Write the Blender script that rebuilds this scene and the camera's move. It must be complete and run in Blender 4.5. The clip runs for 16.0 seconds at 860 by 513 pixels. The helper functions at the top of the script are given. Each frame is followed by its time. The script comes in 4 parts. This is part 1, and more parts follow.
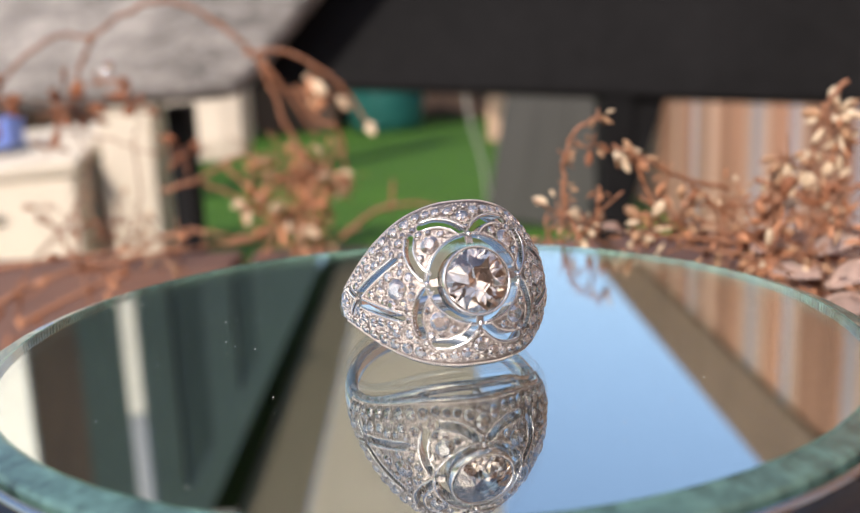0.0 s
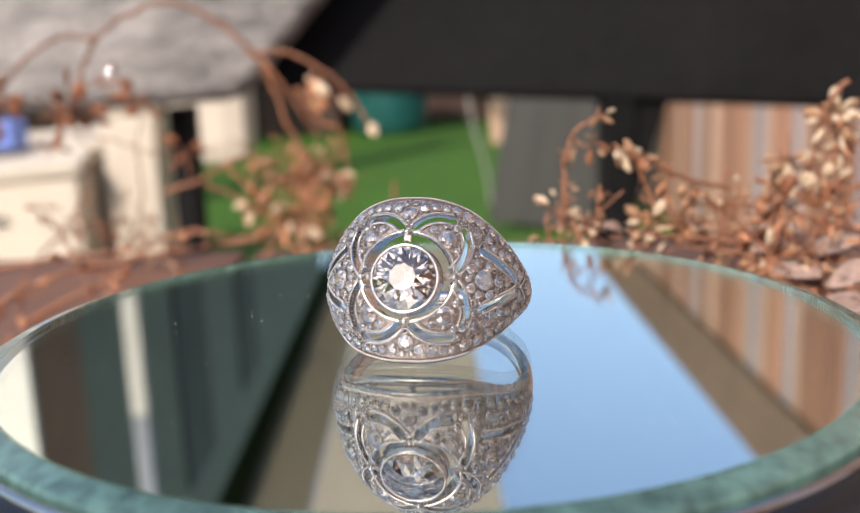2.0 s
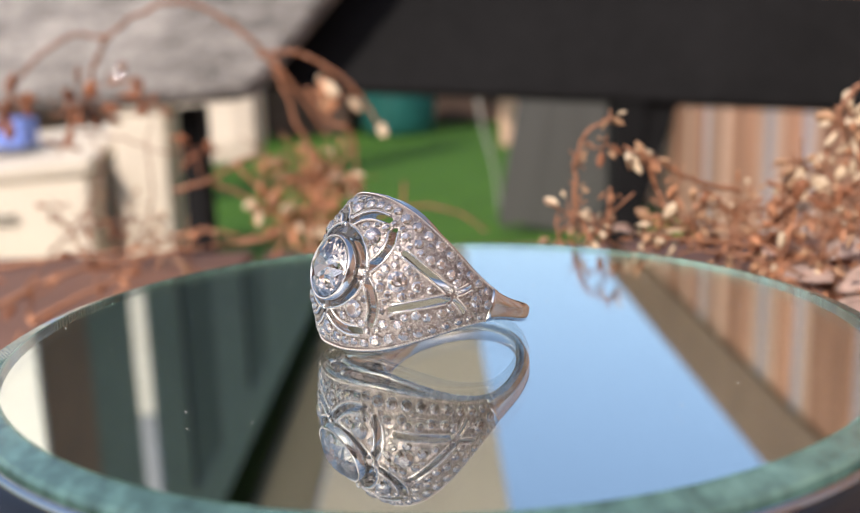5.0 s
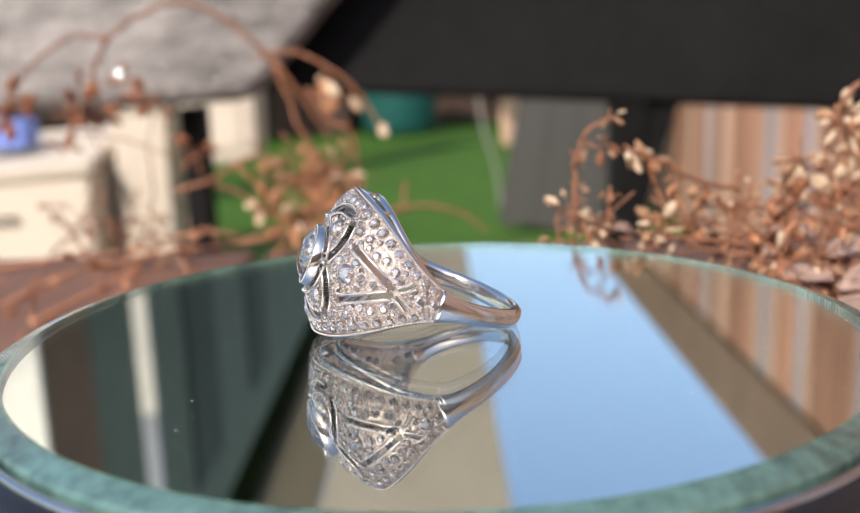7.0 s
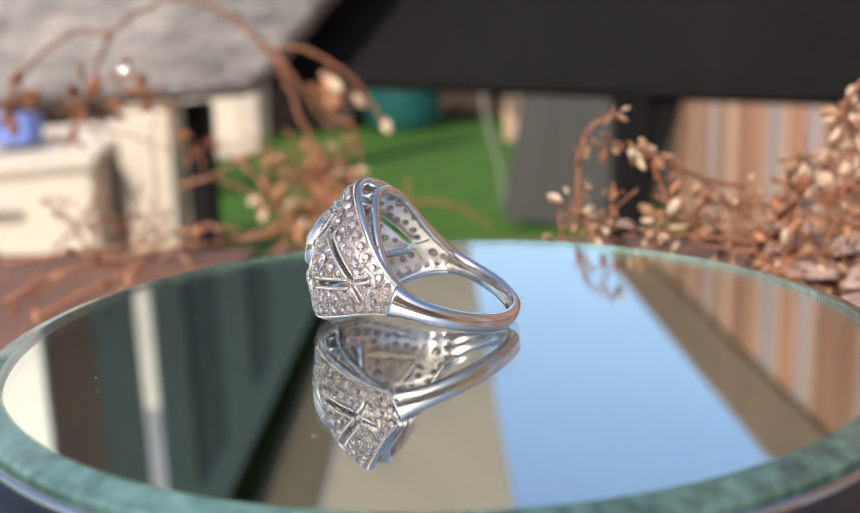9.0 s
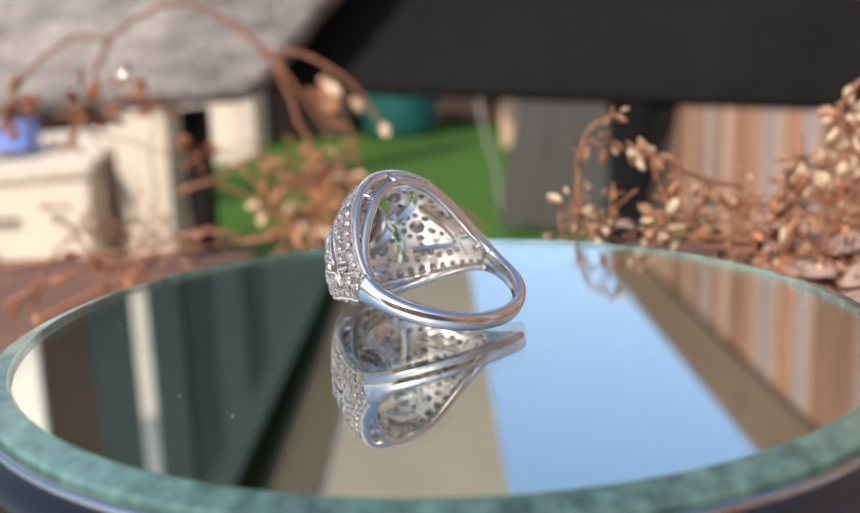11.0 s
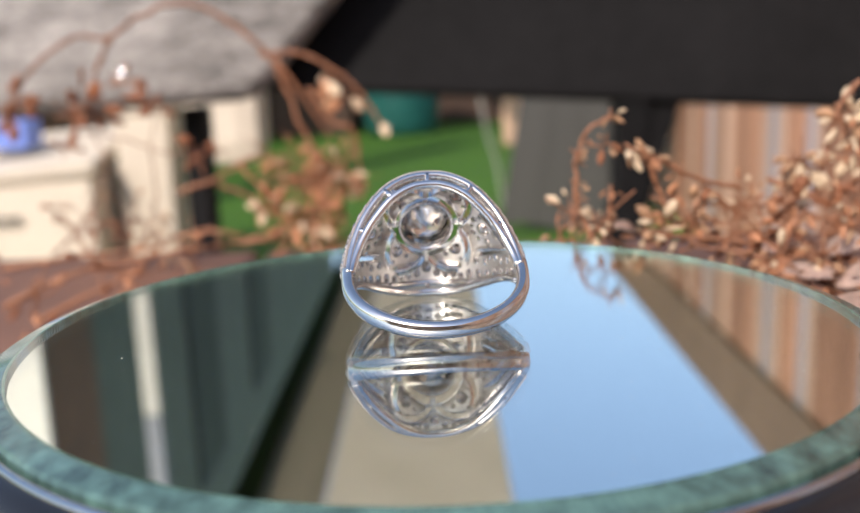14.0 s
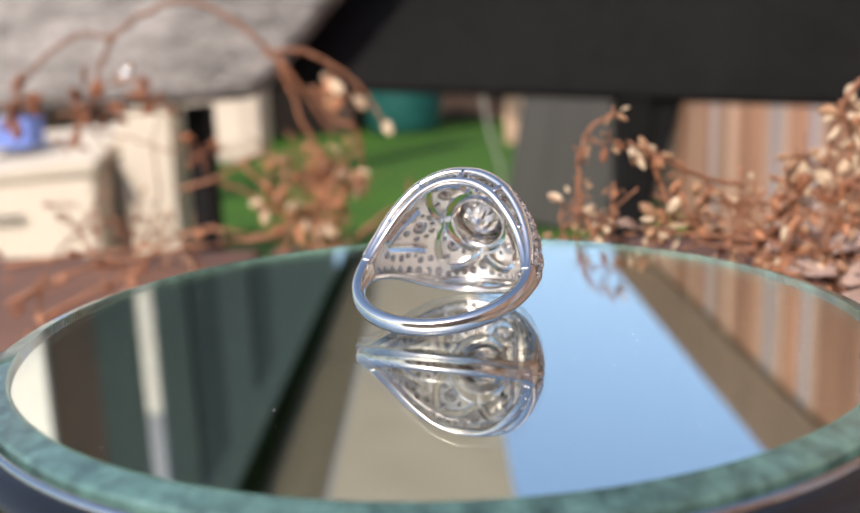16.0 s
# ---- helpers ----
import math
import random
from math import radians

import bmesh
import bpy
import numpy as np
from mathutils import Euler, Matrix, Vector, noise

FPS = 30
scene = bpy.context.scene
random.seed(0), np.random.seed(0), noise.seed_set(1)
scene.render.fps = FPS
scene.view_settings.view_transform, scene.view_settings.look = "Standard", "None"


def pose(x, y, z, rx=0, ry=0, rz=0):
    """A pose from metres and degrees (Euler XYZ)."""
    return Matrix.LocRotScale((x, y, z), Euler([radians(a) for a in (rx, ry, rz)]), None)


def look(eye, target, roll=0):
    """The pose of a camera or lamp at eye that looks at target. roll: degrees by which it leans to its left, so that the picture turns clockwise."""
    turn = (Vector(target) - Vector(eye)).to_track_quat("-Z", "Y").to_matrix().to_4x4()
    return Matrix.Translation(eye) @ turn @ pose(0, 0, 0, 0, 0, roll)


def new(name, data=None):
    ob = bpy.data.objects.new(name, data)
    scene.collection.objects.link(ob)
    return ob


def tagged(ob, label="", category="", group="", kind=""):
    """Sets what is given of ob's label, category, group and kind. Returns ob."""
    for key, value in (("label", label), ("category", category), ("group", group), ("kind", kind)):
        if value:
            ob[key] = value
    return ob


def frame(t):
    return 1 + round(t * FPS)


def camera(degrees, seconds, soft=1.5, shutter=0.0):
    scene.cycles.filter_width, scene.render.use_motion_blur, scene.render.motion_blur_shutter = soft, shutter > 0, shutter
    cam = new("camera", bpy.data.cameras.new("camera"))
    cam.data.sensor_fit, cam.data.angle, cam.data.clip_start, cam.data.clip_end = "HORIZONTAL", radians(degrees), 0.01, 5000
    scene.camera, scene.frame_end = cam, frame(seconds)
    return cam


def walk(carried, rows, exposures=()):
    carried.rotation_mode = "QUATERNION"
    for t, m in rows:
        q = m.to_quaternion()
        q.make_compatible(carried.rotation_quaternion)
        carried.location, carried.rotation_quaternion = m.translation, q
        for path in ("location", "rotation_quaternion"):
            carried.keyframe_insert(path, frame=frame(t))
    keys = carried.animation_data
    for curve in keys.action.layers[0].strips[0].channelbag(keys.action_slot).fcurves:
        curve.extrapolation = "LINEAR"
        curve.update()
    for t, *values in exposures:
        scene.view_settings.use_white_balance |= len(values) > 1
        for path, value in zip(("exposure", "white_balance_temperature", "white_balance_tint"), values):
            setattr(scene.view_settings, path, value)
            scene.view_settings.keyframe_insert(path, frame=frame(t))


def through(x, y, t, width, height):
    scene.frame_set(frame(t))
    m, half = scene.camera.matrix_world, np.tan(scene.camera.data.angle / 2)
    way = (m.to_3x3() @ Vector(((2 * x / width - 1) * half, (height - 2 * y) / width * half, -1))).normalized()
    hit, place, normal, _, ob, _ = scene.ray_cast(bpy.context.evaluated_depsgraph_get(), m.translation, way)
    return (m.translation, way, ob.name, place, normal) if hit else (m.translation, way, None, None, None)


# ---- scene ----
cam = camera(48.3, 16.0, soft=0.8)
cam.data.dof.use_dof = True
cam.data.dof.focus_distance = 0.098
cam.data.dof.aperture_fstop = 24.0


def aim(x, y, z, down, right, roll):
    """A camera pose from millimetres, degrees below the horizon, degrees to the right and roll."""
    return pose(x / 1000, y / 1000, z / 1000, 90 - down, 0, -right) @ pose(0, 0, 0, 0, 0, roll)


walk(cam, [(0.0, aim(-0.19, -102.41, 30.10, 12.22, 0.25, -2.22)),
          (0.5, aim(-0.03, -102.63, 29.83, 12.12, 0.31, -2.23)),
          (1.0, aim(0.12, -102.74, 29.62, 12.08, 0.27, -2.22)),
          (1.5, aim(0.25, -102.72, 29.59, 12.06, 0.19, -2.19)),
          (2.0, aim(0.14, -102.70, 29.46, 12.06, 0.11, -2.13)),
          (2.5, aim(0.04, -102.52, 29.41, 12.17, -0.10, -2.04)),
          (3.0, aim(-0.04, -102.49, 29.31, 12.04, -0.23, -1.89)),
          (3.5, aim(-0.11, -102.47, 29.11, 11.99, -0.36, -1.78)),
          (4.0, aim(-0.08, -102.44, 29.07, 11.92, -0.37, -1.74)),
          (6.5, aim(-0.20, -102.49, 29.62, 12.00, -0.49, -1.88)),
          (7.0, aim(-0.00, -102.95, 29.39, 11.98, -0.47, -1.97)),
          (7.5, aim(0.03, -102.65, 29.41, 11.98, -0.49, -1.88)),
          (8.0, aim(0.13, -102.51, 29.50, 11.97, -0.52, -1.84)),
          (8.5, aim(0.11, -102.44, 29.45, 12.06, -0.58, -1.84)),
          (9.0, aim(0.15, -102.41, 29.45, 12.22, -0.68, -1.86)),
          (11.5, aim(-0.70, -103.80, 28.50, 11.81, -0.46, -1.99)),
          (12.0, aim(-0.37, -103.68, 28.92, 11.92, -0.54, -1.99)),
          (12.5, aim(-0.18, -103.66, 29.19, 11.80, -0.51, -2.01)),
          (13.0, aim(-0.08, -103.65, 29.29, 11.86, -0.55, -2.06)),
          (13.5, aim(0.05, -103.66, 29.29, 11.97, -0.56, -2.08)),
          (14.0, aim(0.19, -103.57, 29.30, 11.98, -0.62, -2.11)),
          (14.5, aim(0.43, -103.39, 29.25, 12.10, -0.72, -2.14)),
          (15.0, aim(0.19, -103.55, 29.22, 12.21, -0.79, -2.15)),
          (15.5, aim(0.09, -103.62, 29.21, 12.16, -0.79, -2.14)),
          (16.0, aim(0.08, -103.71, 29.14, 12.06, -0.77, -2.13)),
], [(0.0, 0.54, 6650, 13), (16.0, 0.54, 6650, 13)])

# ---- light ----
SUN_TO = Vector((-0.40, -0.72, 0.62)).normalized()
world = bpy.data.worlds.new("sky")
scene.world = world
world.use_nodes = True
wn = world.node_tree.nodes
sky = wn.new("ShaderNodeTexSky")
sky.sky_type = "NISHITA"
sky.sun_disc = False
sky.sun_elevation = math.asin(SUN_TO.z)
sky.sun_rotation = math.atan2(SUN_TO.x, SUN_TO.y)
sky.air_density = 1.0
sky.dust_density = 1.3
wn["Background"].inputs[1].default_value = 0.15
world.node_tree.links.new(sky.outputs[0], wn["Background"].inputs[0])
sun = new("sun", bpy.data.lights.new("sun", "SUN"))
sun.data.energy = 2.9
sun.data.angle = radians(0.6)
sun.data.color = (1.0, 0.94, 0.85)
sun.matrix_world = look(SUN_TO * 10, (0, 0, 0))


# ---- materials ----
def mat(name, color, rough=0.6, metal=0.0, vary=0.25, grain=200.0, stain=12.0, bump=0.2, depth=0.001, stretch=(1, 1, 1), **more):
    """A surface with fine grain and broad stains, scales per metre."""
    m = bpy.data.materials.new(name)
    m.use_nodes = True
    n, l = m.node_tree.nodes, m.node_tree.links
    b = n["Principled BSDF"]
    co = n.new("ShaderNodeTexCoord")
    mp = n.new("ShaderNodeMapping")
    mp.inputs["Scale"].default_value = stretch
    l.new(co.outputs["Object"], mp.inputs[0])
    fine, broad = n.new("ShaderNodeTexNoise"), n.new("ShaderNodeTexNoise")
    fine.inputs["Scale"].default_value, broad.inputs["Scale"].default_value = grain, stain
    fine.inputs["Detail"].default_value = 4
    for t in (fine, broad):
        l.new(mp.outputs[0], t.inputs["Vector"])
    info = n.new("ShaderNodeObjectInfo")
    mix = n.new("ShaderNodeMath")
    mix.operation = "ADD"
    l.new(fine.outputs[0], mix.inputs[0])
    l.new(broad.outputs[0], mix.inputs[1])
    add = n.new("ShaderNodeMath")
    add.operation = "MULTIPLY_ADD"
    add.inputs[1].default_value = 0.5
    l.new(info.outputs["Random"], add.inputs[0])
    l.new(mix.outputs[0], add.inputs[2])
    span = n.new("ShaderNodeMapRange")
    span.inputs["From Min"].default_value, span.inputs["From Max"].default_value = 0.7, 1.8
    l.new(add.outputs[0], span.inputs[0])
    ramp = n.new("ShaderNodeMix")
    ramp.data_type = "RGBA"
    ramp.inputs[6].default_value = (*[c * (1 - vary) for c in color], 1)
    ramp.inputs[7].default_value = (*[min(1, c * (1 + vary)) for c in color], 1)
    l.new(span.outputs[0], ramp.inputs[0])
    l.new(ramp.outputs[2], b.inputs["Base Color"])
    b.inputs["Roughness"].default_value, b.inputs["Metallic"].default_value = rough, metal
    if bump:
        bp = n.new("ShaderNodeBump")
        bp.inputs["Strength"].default_value, bp.inputs["Distance"].default_value = bump, depth
        l.new(fine.outputs[0], bp.inputs["Height"])
        l.new(bp.outputs[0], b.inputs["Normal"])
    for key, value in more.items():
        b.inputs[key.replace("_", " ").title().replace("Ior", "IOR")].default_value = value
    return m


def clear(name, color, ior, rough=0.0, gloss=0.0, inner_light=0.0):
    """Clear glass or gem, with a share of plain mirror gloss and of diffuse white that stands in for light returned
    inside the gem.
    """
    m = bpy.data.materials.new(name)
    m.use_nodes = True
    n, l = m.node_tree.nodes, m.node_tree.links
    n.remove(n["Principled BSDF"])
    g = n.new("ShaderNodeBsdfGlass")
    g.inputs["Color"].default_value = (*color, 1)
    g.inputs["IOR"].default_value, g.inputs["Roughness"].default_value = ior, rough
    s = n.new("ShaderNodeBsdfGlossy")
    s.inputs["Color"].default_value = (0.95, 0.95, 0.95, 1)
    s.inputs["Roughness"].default_value = rough
    x = n.new("ShaderNodeMixShader")
    x.inputs[0].default_value = gloss
    l.new(g.outputs[0], x.inputs[1])
    l.new(s.outputs[0], x.inputs[2])
    out = x
    if inner_light:
        w, out = n.new("ShaderNodeBsdfDiffuse"), n.new("ShaderNodeMixShader")
        w.inputs[0].default_value = (0.86, 0.80, 0.76, 1)
        out.inputs[0].default_value = inner_light
        l.new(x.outputs[0], out.inputs[1])
        l.new(w.outputs[0], out.inputs[2])
    l.new(out.outputs[0], n["Material Output"].inputs[0])
    return m


PLATINUM = mat("platinum", (0.83, 0.795, 0.76), 0.15, 1.0, 0.06, 3000, 300, 0.05, 0.00003)
# darker than plain platinum: shade between stones and grains is put into this colour
GRAINED_SHADE = mat("grained_platinum_shade", (0.36, 0.31, 0.29), 0.38, 1.0, 0.3, 2600, 700, 0.9, 0.0002)
BEAD = mat("bright_platinum_beads", (0.62, 0.56, 0.525), 0.40, 1.0, 0.08, 3000, 300, 0.05, 0.00003)
SATIN = mat("satin_platinum", (0.85, 0.815, 0.78), 0.36, 1.0, 0.1, 3000, 300, 0.2, 0.00005)
GEM = clear("diamond", (1, 0.96, 0.92), 2.3, 0.0, 0.10, 0.0)
GEM_SMALL = clear("small_diamond", (1, 0.96, 0.93), 2.3, 0.0, 0.20, 0.03)
GLASS = clear("clear_glass", (0.985, 0.995, 0.985), 1.5)
SILVER = mat("mirror_silver", (0.93, 0.93, 0.91), 0.0, 1.0, 0.01, 100, 20, 0)
EDGE = mat("ground_glass_edge", (0.19, 0.34, 0.285), 0.04, 0.40, 0.8, 500, 36, 0.25, 0.0002, (1, 1, 0.3), coat_weight=0.5)
rib = EDGE.node_tree
at, split, turn_of, many, wave, patch, mask, lift = [rib.nodes.new("ShaderNode" + k) for k in ("TexCoord", "SeparateXYZ", "Math", "Math", "Math", "TexNoise", "Math", "Bump")]
turn_of.operation, many.operation, wave.operation, mask.operation = "ARCTAN2", "MULTIPLY", "SINE", "MULTIPLY"
many.inputs[1].default_value = 420.0
patch.inputs["Scale"].default_value = 30.0
lift.inputs["Strength"].default_value, lift.inputs["Distance"].default_value = 0.3, 0.0002
for a, b in ((at.outputs["Object"], split.inputs[0]), (split.outputs[1], turn_of.inputs[0]), (split.outputs[0], turn_of.inputs[1]), (turn_of.outputs[0], many.inputs[0]), (many.outputs[0], wave.inputs[0]),
             (at.outputs["Object"], patch.inputs["Vector"]), (wave.outputs[0], mask.inputs[0]), (patch.outputs[0], mask.inputs[1]), (mask.outputs[0], lift.inputs["Height"]), (lift.outputs[0], rib.nodes["Principled BSDF"].inputs["Normal"])):
    rib.links.new(a, b)
DUST = mat("dust", (0.7, 0.68, 0.64), 0.9)
BLACK_GLOSS = mat("black_plastic", (0.012, 0.012, 0.014), 0.22, 0.0, 0.3, 900, 60, 0.08, 0.0002)
CHROME = mat("chrome", (0.55, 0.55, 0.56), 0.12, 1.0, 0.05, 700, 50, 0.05, 0.0001)
TABLE_WOOD = mat("oiled_table_wood", (0.17, 0.08, 0.05), 0.55, 0, 0.5, 160, 16, 0.4, 0.001, (0.15, 1, 1))
STEM = mat("dried_stem", (0.29, 0.125, 0.065), 0.6, 0, 0.4, 900, 90, 0.4, 0.0003)
STEM_DARK = mat("dark_dried_stem", (0.20, 0.075, 0.04), 0.65, 0, 0.4, 900, 90, 0.4, 0.0003)
BUD = mat("dried_bud", (0.44, 0.25, 0.14), 0.7, 0, 0.4, 700, 120, 0.4, 0.0004)
BUD_PALE = mat("pale_dried_bud", (0.66, 0.50, 0.34), 0.7, 0, 0.3, 700, 120, 0.4, 0.0004)
BUD_DARK = mat("brown_dried_bud", (0.27, 0.10, 0.045), 0.7, 0, 0.4, 700, 120, 0.4, 0.0004)
BUD_ORANGE = mat("orange_dried_bud", (0.50, 0.225, 0.115), 0.7, 0, 0.4, 700, 120, 0.4, 0.0004)
LEAF = mat("pale_dry_leaf", (0.66, 0.48, 0.40), 0.75, 0, 0.35, 500, 120, 0.4, 0.0004)
LAWN = mat("lawn_grass", (0.042, 0.125, 0.003), 0.8, 0, 0.35, 60, 2.5, 0.6, 0.02)
PAVING = mat("paving", (0.23, 0.19, 0.16), 0.8, 0, 0.3, 40, 3, 0.3, 0.004)
# black paint, lowered further because the sun reaches boards that should be shaded
SHADED_BLACK = mat("black_paint_with_shade", (0.010, 0.0095, 0.010), 0.7, 0, 0.5, 50, 6, 0.4, 0.002, specular_ior_level=0.12)
TWEED = mat("grey_woven_fabric", (0.45, 0.415, 0.39), 0.75, 0, 0.85, 95, 14, 0.8, 0.006, (1, 3, 1))
GREY_BOARD = mat("grey_composite_board", (0.058, 0.057, 0.054), 0.7, 0, 0.2, 30, 3, 0.2, 0.002, (1, 1, 0.1))
FENCE = mat("fence_plank_wood", (0.36, 0.185, 0.115), 0.75, 0, 0.65, 22, 2.5, 0.5, 0.004, (1, 1, 0.08))
CREAM = mat("cream_render", (0.63, 0.545, 0.44), 0.8, 0, 0.12, 60, 4, 0.2, 0.003)
TEAL = mat("teal_glazed_pot", (0.012, 0.088, 0.082), 0.4, 0, 0.3, 40, 5, 0.1)
BLUE = mat("blue_plastic", (0.16, 0.24, 0.62), 0.5, 0, 0.2, 40, 5, 0.1)
PEACH = mat("terracotta_board", (0.55, 0.36, 0.25), 0.8, 0, 0.3, 30, 4, 0.2, 0.003)
CAPPING = mat("brown_capping_wood", (0.235, 0.155, 0.105), 0.7, 0, 0.35, 30, 3, 0.4, 0.003)
REAR_BRICK = mat("rear_brick", (0.46, 0.27, 0.19), 0.8, 0, 0.4, 20, 3, 0.3, 0.004)
DARK_WOOD = mat("dark_brown_wood", (0.06, 0.030, 0.018), 0.6, 0, 0.4, 40, 4, 0.4, 0.003)
HOSE = mat("pale_hose", (0.34, 0.34, 0.31), 0.5, 0, 0.1, 40, 4, 0.1)
WHITE_PAINT = mat("white_paint", (0.60, 0.58, 0.53), 0.5, 0, 0.06, 40, 4, 0.1)
# the white paint again, dimmed in colour for the shade on the porch post
POST_SHADED = mat("shaded_white_paint", (0.44, 0.42, 0.385), 0.6, 0, 0.12, 40, 4, 0.1)
BROWN_WALL = mat("brown_brick_render", (0.25, 0.115, 0.055), 0.8, 0, 0.3, 25, 3, 0.3, 0.003)
GREY_WALL = mat("grey_green_render", (0.17, 0.165, 0.115), 0.8, 0, 0.2, 25, 3, 0.2, 0.003)
PINK_PLANK = mat("bleached_pink_plank", (0.52, 0.34, 0.25), 0.75, 0, 0.3, 22, 2.5, 0.5, 0.004, (1, 1, 0.08))


def cloth(name, through, front):
    """Thin sunlit awning cloth that lets light through."""
    m = bpy.data.materials.new(name)
    m.use_nodes = True
    n, l = m.node_tree.nodes, m.node_tree.links
    see, weave, span, mix = n.new("ShaderNodeBsdfTranslucent"), n.new("ShaderNodeTexNoise"), n.new("ShaderNodeMapRange"), n.new("ShaderNodeMixShader")
    see.inputs[0].default_value = (*through, 1)
    weave.inputs["Scale"].default_value = 3.0
    n["Principled BSDF"].inputs["Base Color"].default_value = (*front, 1)
    n["Principled BSDF"].inputs["Roughness"].default_value = 0.9
    span.inputs["To Min"].default_value, span.inputs["To Max"].default_value = 0.55, 0.75
    l.new(weave.outputs[0], span.inputs[0])
    l.new(span.outputs[0], mix.inputs[0])
    l.new(n["Principled BSDF"].outputs[0], mix.inputs[1])
    l.new(see.outputs[0], mix.inputs[2])
    l.new(mix.outputs[0], n["Material Output"].inputs[0])
    return m


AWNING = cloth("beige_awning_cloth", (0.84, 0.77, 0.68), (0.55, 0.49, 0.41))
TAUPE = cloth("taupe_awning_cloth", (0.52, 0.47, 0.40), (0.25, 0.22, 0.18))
PANE = mat("dark_window_pane", (0.11, 0.11, 0.08), 0.8, 0, 0.2, 10, 2, 0, specular_ior_level=0.15)
POST_GREY = mat("grey_blue_paint", (0.17, 0.18, 0.21), 0.6, 0, 0.1, 30, 3, 0.1)
GUTTER = mat("black_gutter", (0.012, 0.014, 0.013), 0.4, 0, 0.3, 30, 4, 0.1)
LILAC = mat("weathered_lilac_plank", (0.40, 0.35, 0.36), 0.75, 0, 0.3, 22, 2.5, 0.5, 0.004, (1, 1, 0.08))


# ---- mesh helpers ----
def mesh_of(name, bm, material, smooth=False):
    me = bpy.data.meshes.new(name)
    bm.normal_update()
    bm.to_mesh(me)
    bm.free()
    me.materials.append(material)
    if smooth:
        for f in me.polygons:
            f.use_smooth = True
    return me


def part(name, bm, material, parent=None, label="", smooth=False):
    ob = new(name, mesh_of(name, bm, material, smooth))
    if parent:
        ob.parent = parent
    if label:
        tagged(ob, label)
    return ob


def shared(name, me, parent, m):
    ob = new(name, me)
    ob.parent = parent
    ob.matrix_basis = m
    return ob


def thing(name, label, category, m=None, group="", kind=""):
    ob = new(name)
    ob.empty_display_size = 0.01
    if m:
        ob.matrix_world = m
    return tagged(ob, label, category, group, kind)


def box(x0, y0, z0, x1, y1, z1, bevel=0.0, bm=None):
    own = bmesh.new()
    bmesh.ops.create_cube(own, size=1)
    for v in own.verts:
        v.co = Vector(((x0 + x1) / 2 + v.co.x * (x1 - x0), (y0 + y1) / 2 + v.co.y * (y1 - y0), (z0 + z1) / 2 + v.co.z * (z1 - z0)))
    if bevel:
        bmesh.ops.bevel(own, geom=own.edges[:], offset=bevel, segments=2, profile=0.6, affect="EDGES")
    return own


def lathe(profile, steps=96, closed=False):
    """Turn (radius, z) pairs about z."""
    bm = bmesh.new()
    rings = []
    for r, z in profile:
        if r < 1e-9:
            rings.append([bm.verts.new((0, 0, z))])
        else:
            rings.append([bm.verts.new((r * math.cos(2 * math.pi * k / steps), r * math.sin(2 * math.pi * k / steps), z)) for k in range(steps)])
    pairs = list(zip(rings, rings[1:]))
    if closed:
        pairs.append((rings[-1], rings[0]))
    for a, b in pairs:
        for k in range(steps):
            j = (k + 1) % steps
            if len(a) == 1:
                bm.faces.new((a[0], b[k], b[j]))
            elif len(b) == 1:
                bm.faces.new((a[k], b[0], a[j]))
            else:
                bm.faces.new((a[k], b[k], b[j], a[j]))
    bmesh.ops.recalc_face_normals(bm, faces=bm.faces[:])
    return bm


def spline(points, n=8):
    """A smooth line through control points."""
    p = [Vector(q) for q in points]
    p = [p[0] * 2 - p[1]] + p + [p[-1] * 2 - p[-2]]
    out = []
    for i in range(1, len(p) - 2):
        a, b, c, d = p[i - 1:i + 3]
        for k in range(n):
            t = k / n
            out.append(0.5 * (2 * b + (c - a) * t + (2 * a - 5 * b + 4 * c - d) * t * t + (3 * b - a - 3 * c + d) * t ** 3))
    out.append(p[-2])
    return out


def tube(path, r0, r1=None, sides=6, bm=None, closed=False):
    """A tapering tube along a line."""
    bm = bm or bmesh.new()
    r1 = r0 if r1 is None else r1
    n = len(path)
    rings = []
    for i, p in enumerate(path):
        a, b = (path[i - 1], path[(i + 1) % n]) if closed else (path[max(i - 1, 0)], path[min(i + 1, n - 1)])
        d = (b - a).normalized()
        u = d.cross(Vector((0.31, 0.17, 0.93))).normalized()
        w = d.cross(u)
        r = r0 + (r1 - r0) * i / (n - 1)
        rings.append([bm.verts.new(p + (u * math.cos(2 * math.pi * k / sides) + w * math.sin(2 * math.pi * k / sides)) * r) for k in range(sides)])
    for i in range(n if closed else n - 1):
        a, b = rings[i], rings[(i + 1) % n]
        for k in range(sides):
            bm.faces.new((a[k], a[(k + 1) % sides], b[(k + 1) % sides], b[k]))
    if not closed:
        bm.faces.new(rings[0][::-1])
        bm.faces.new(rings[-1])
    return bm


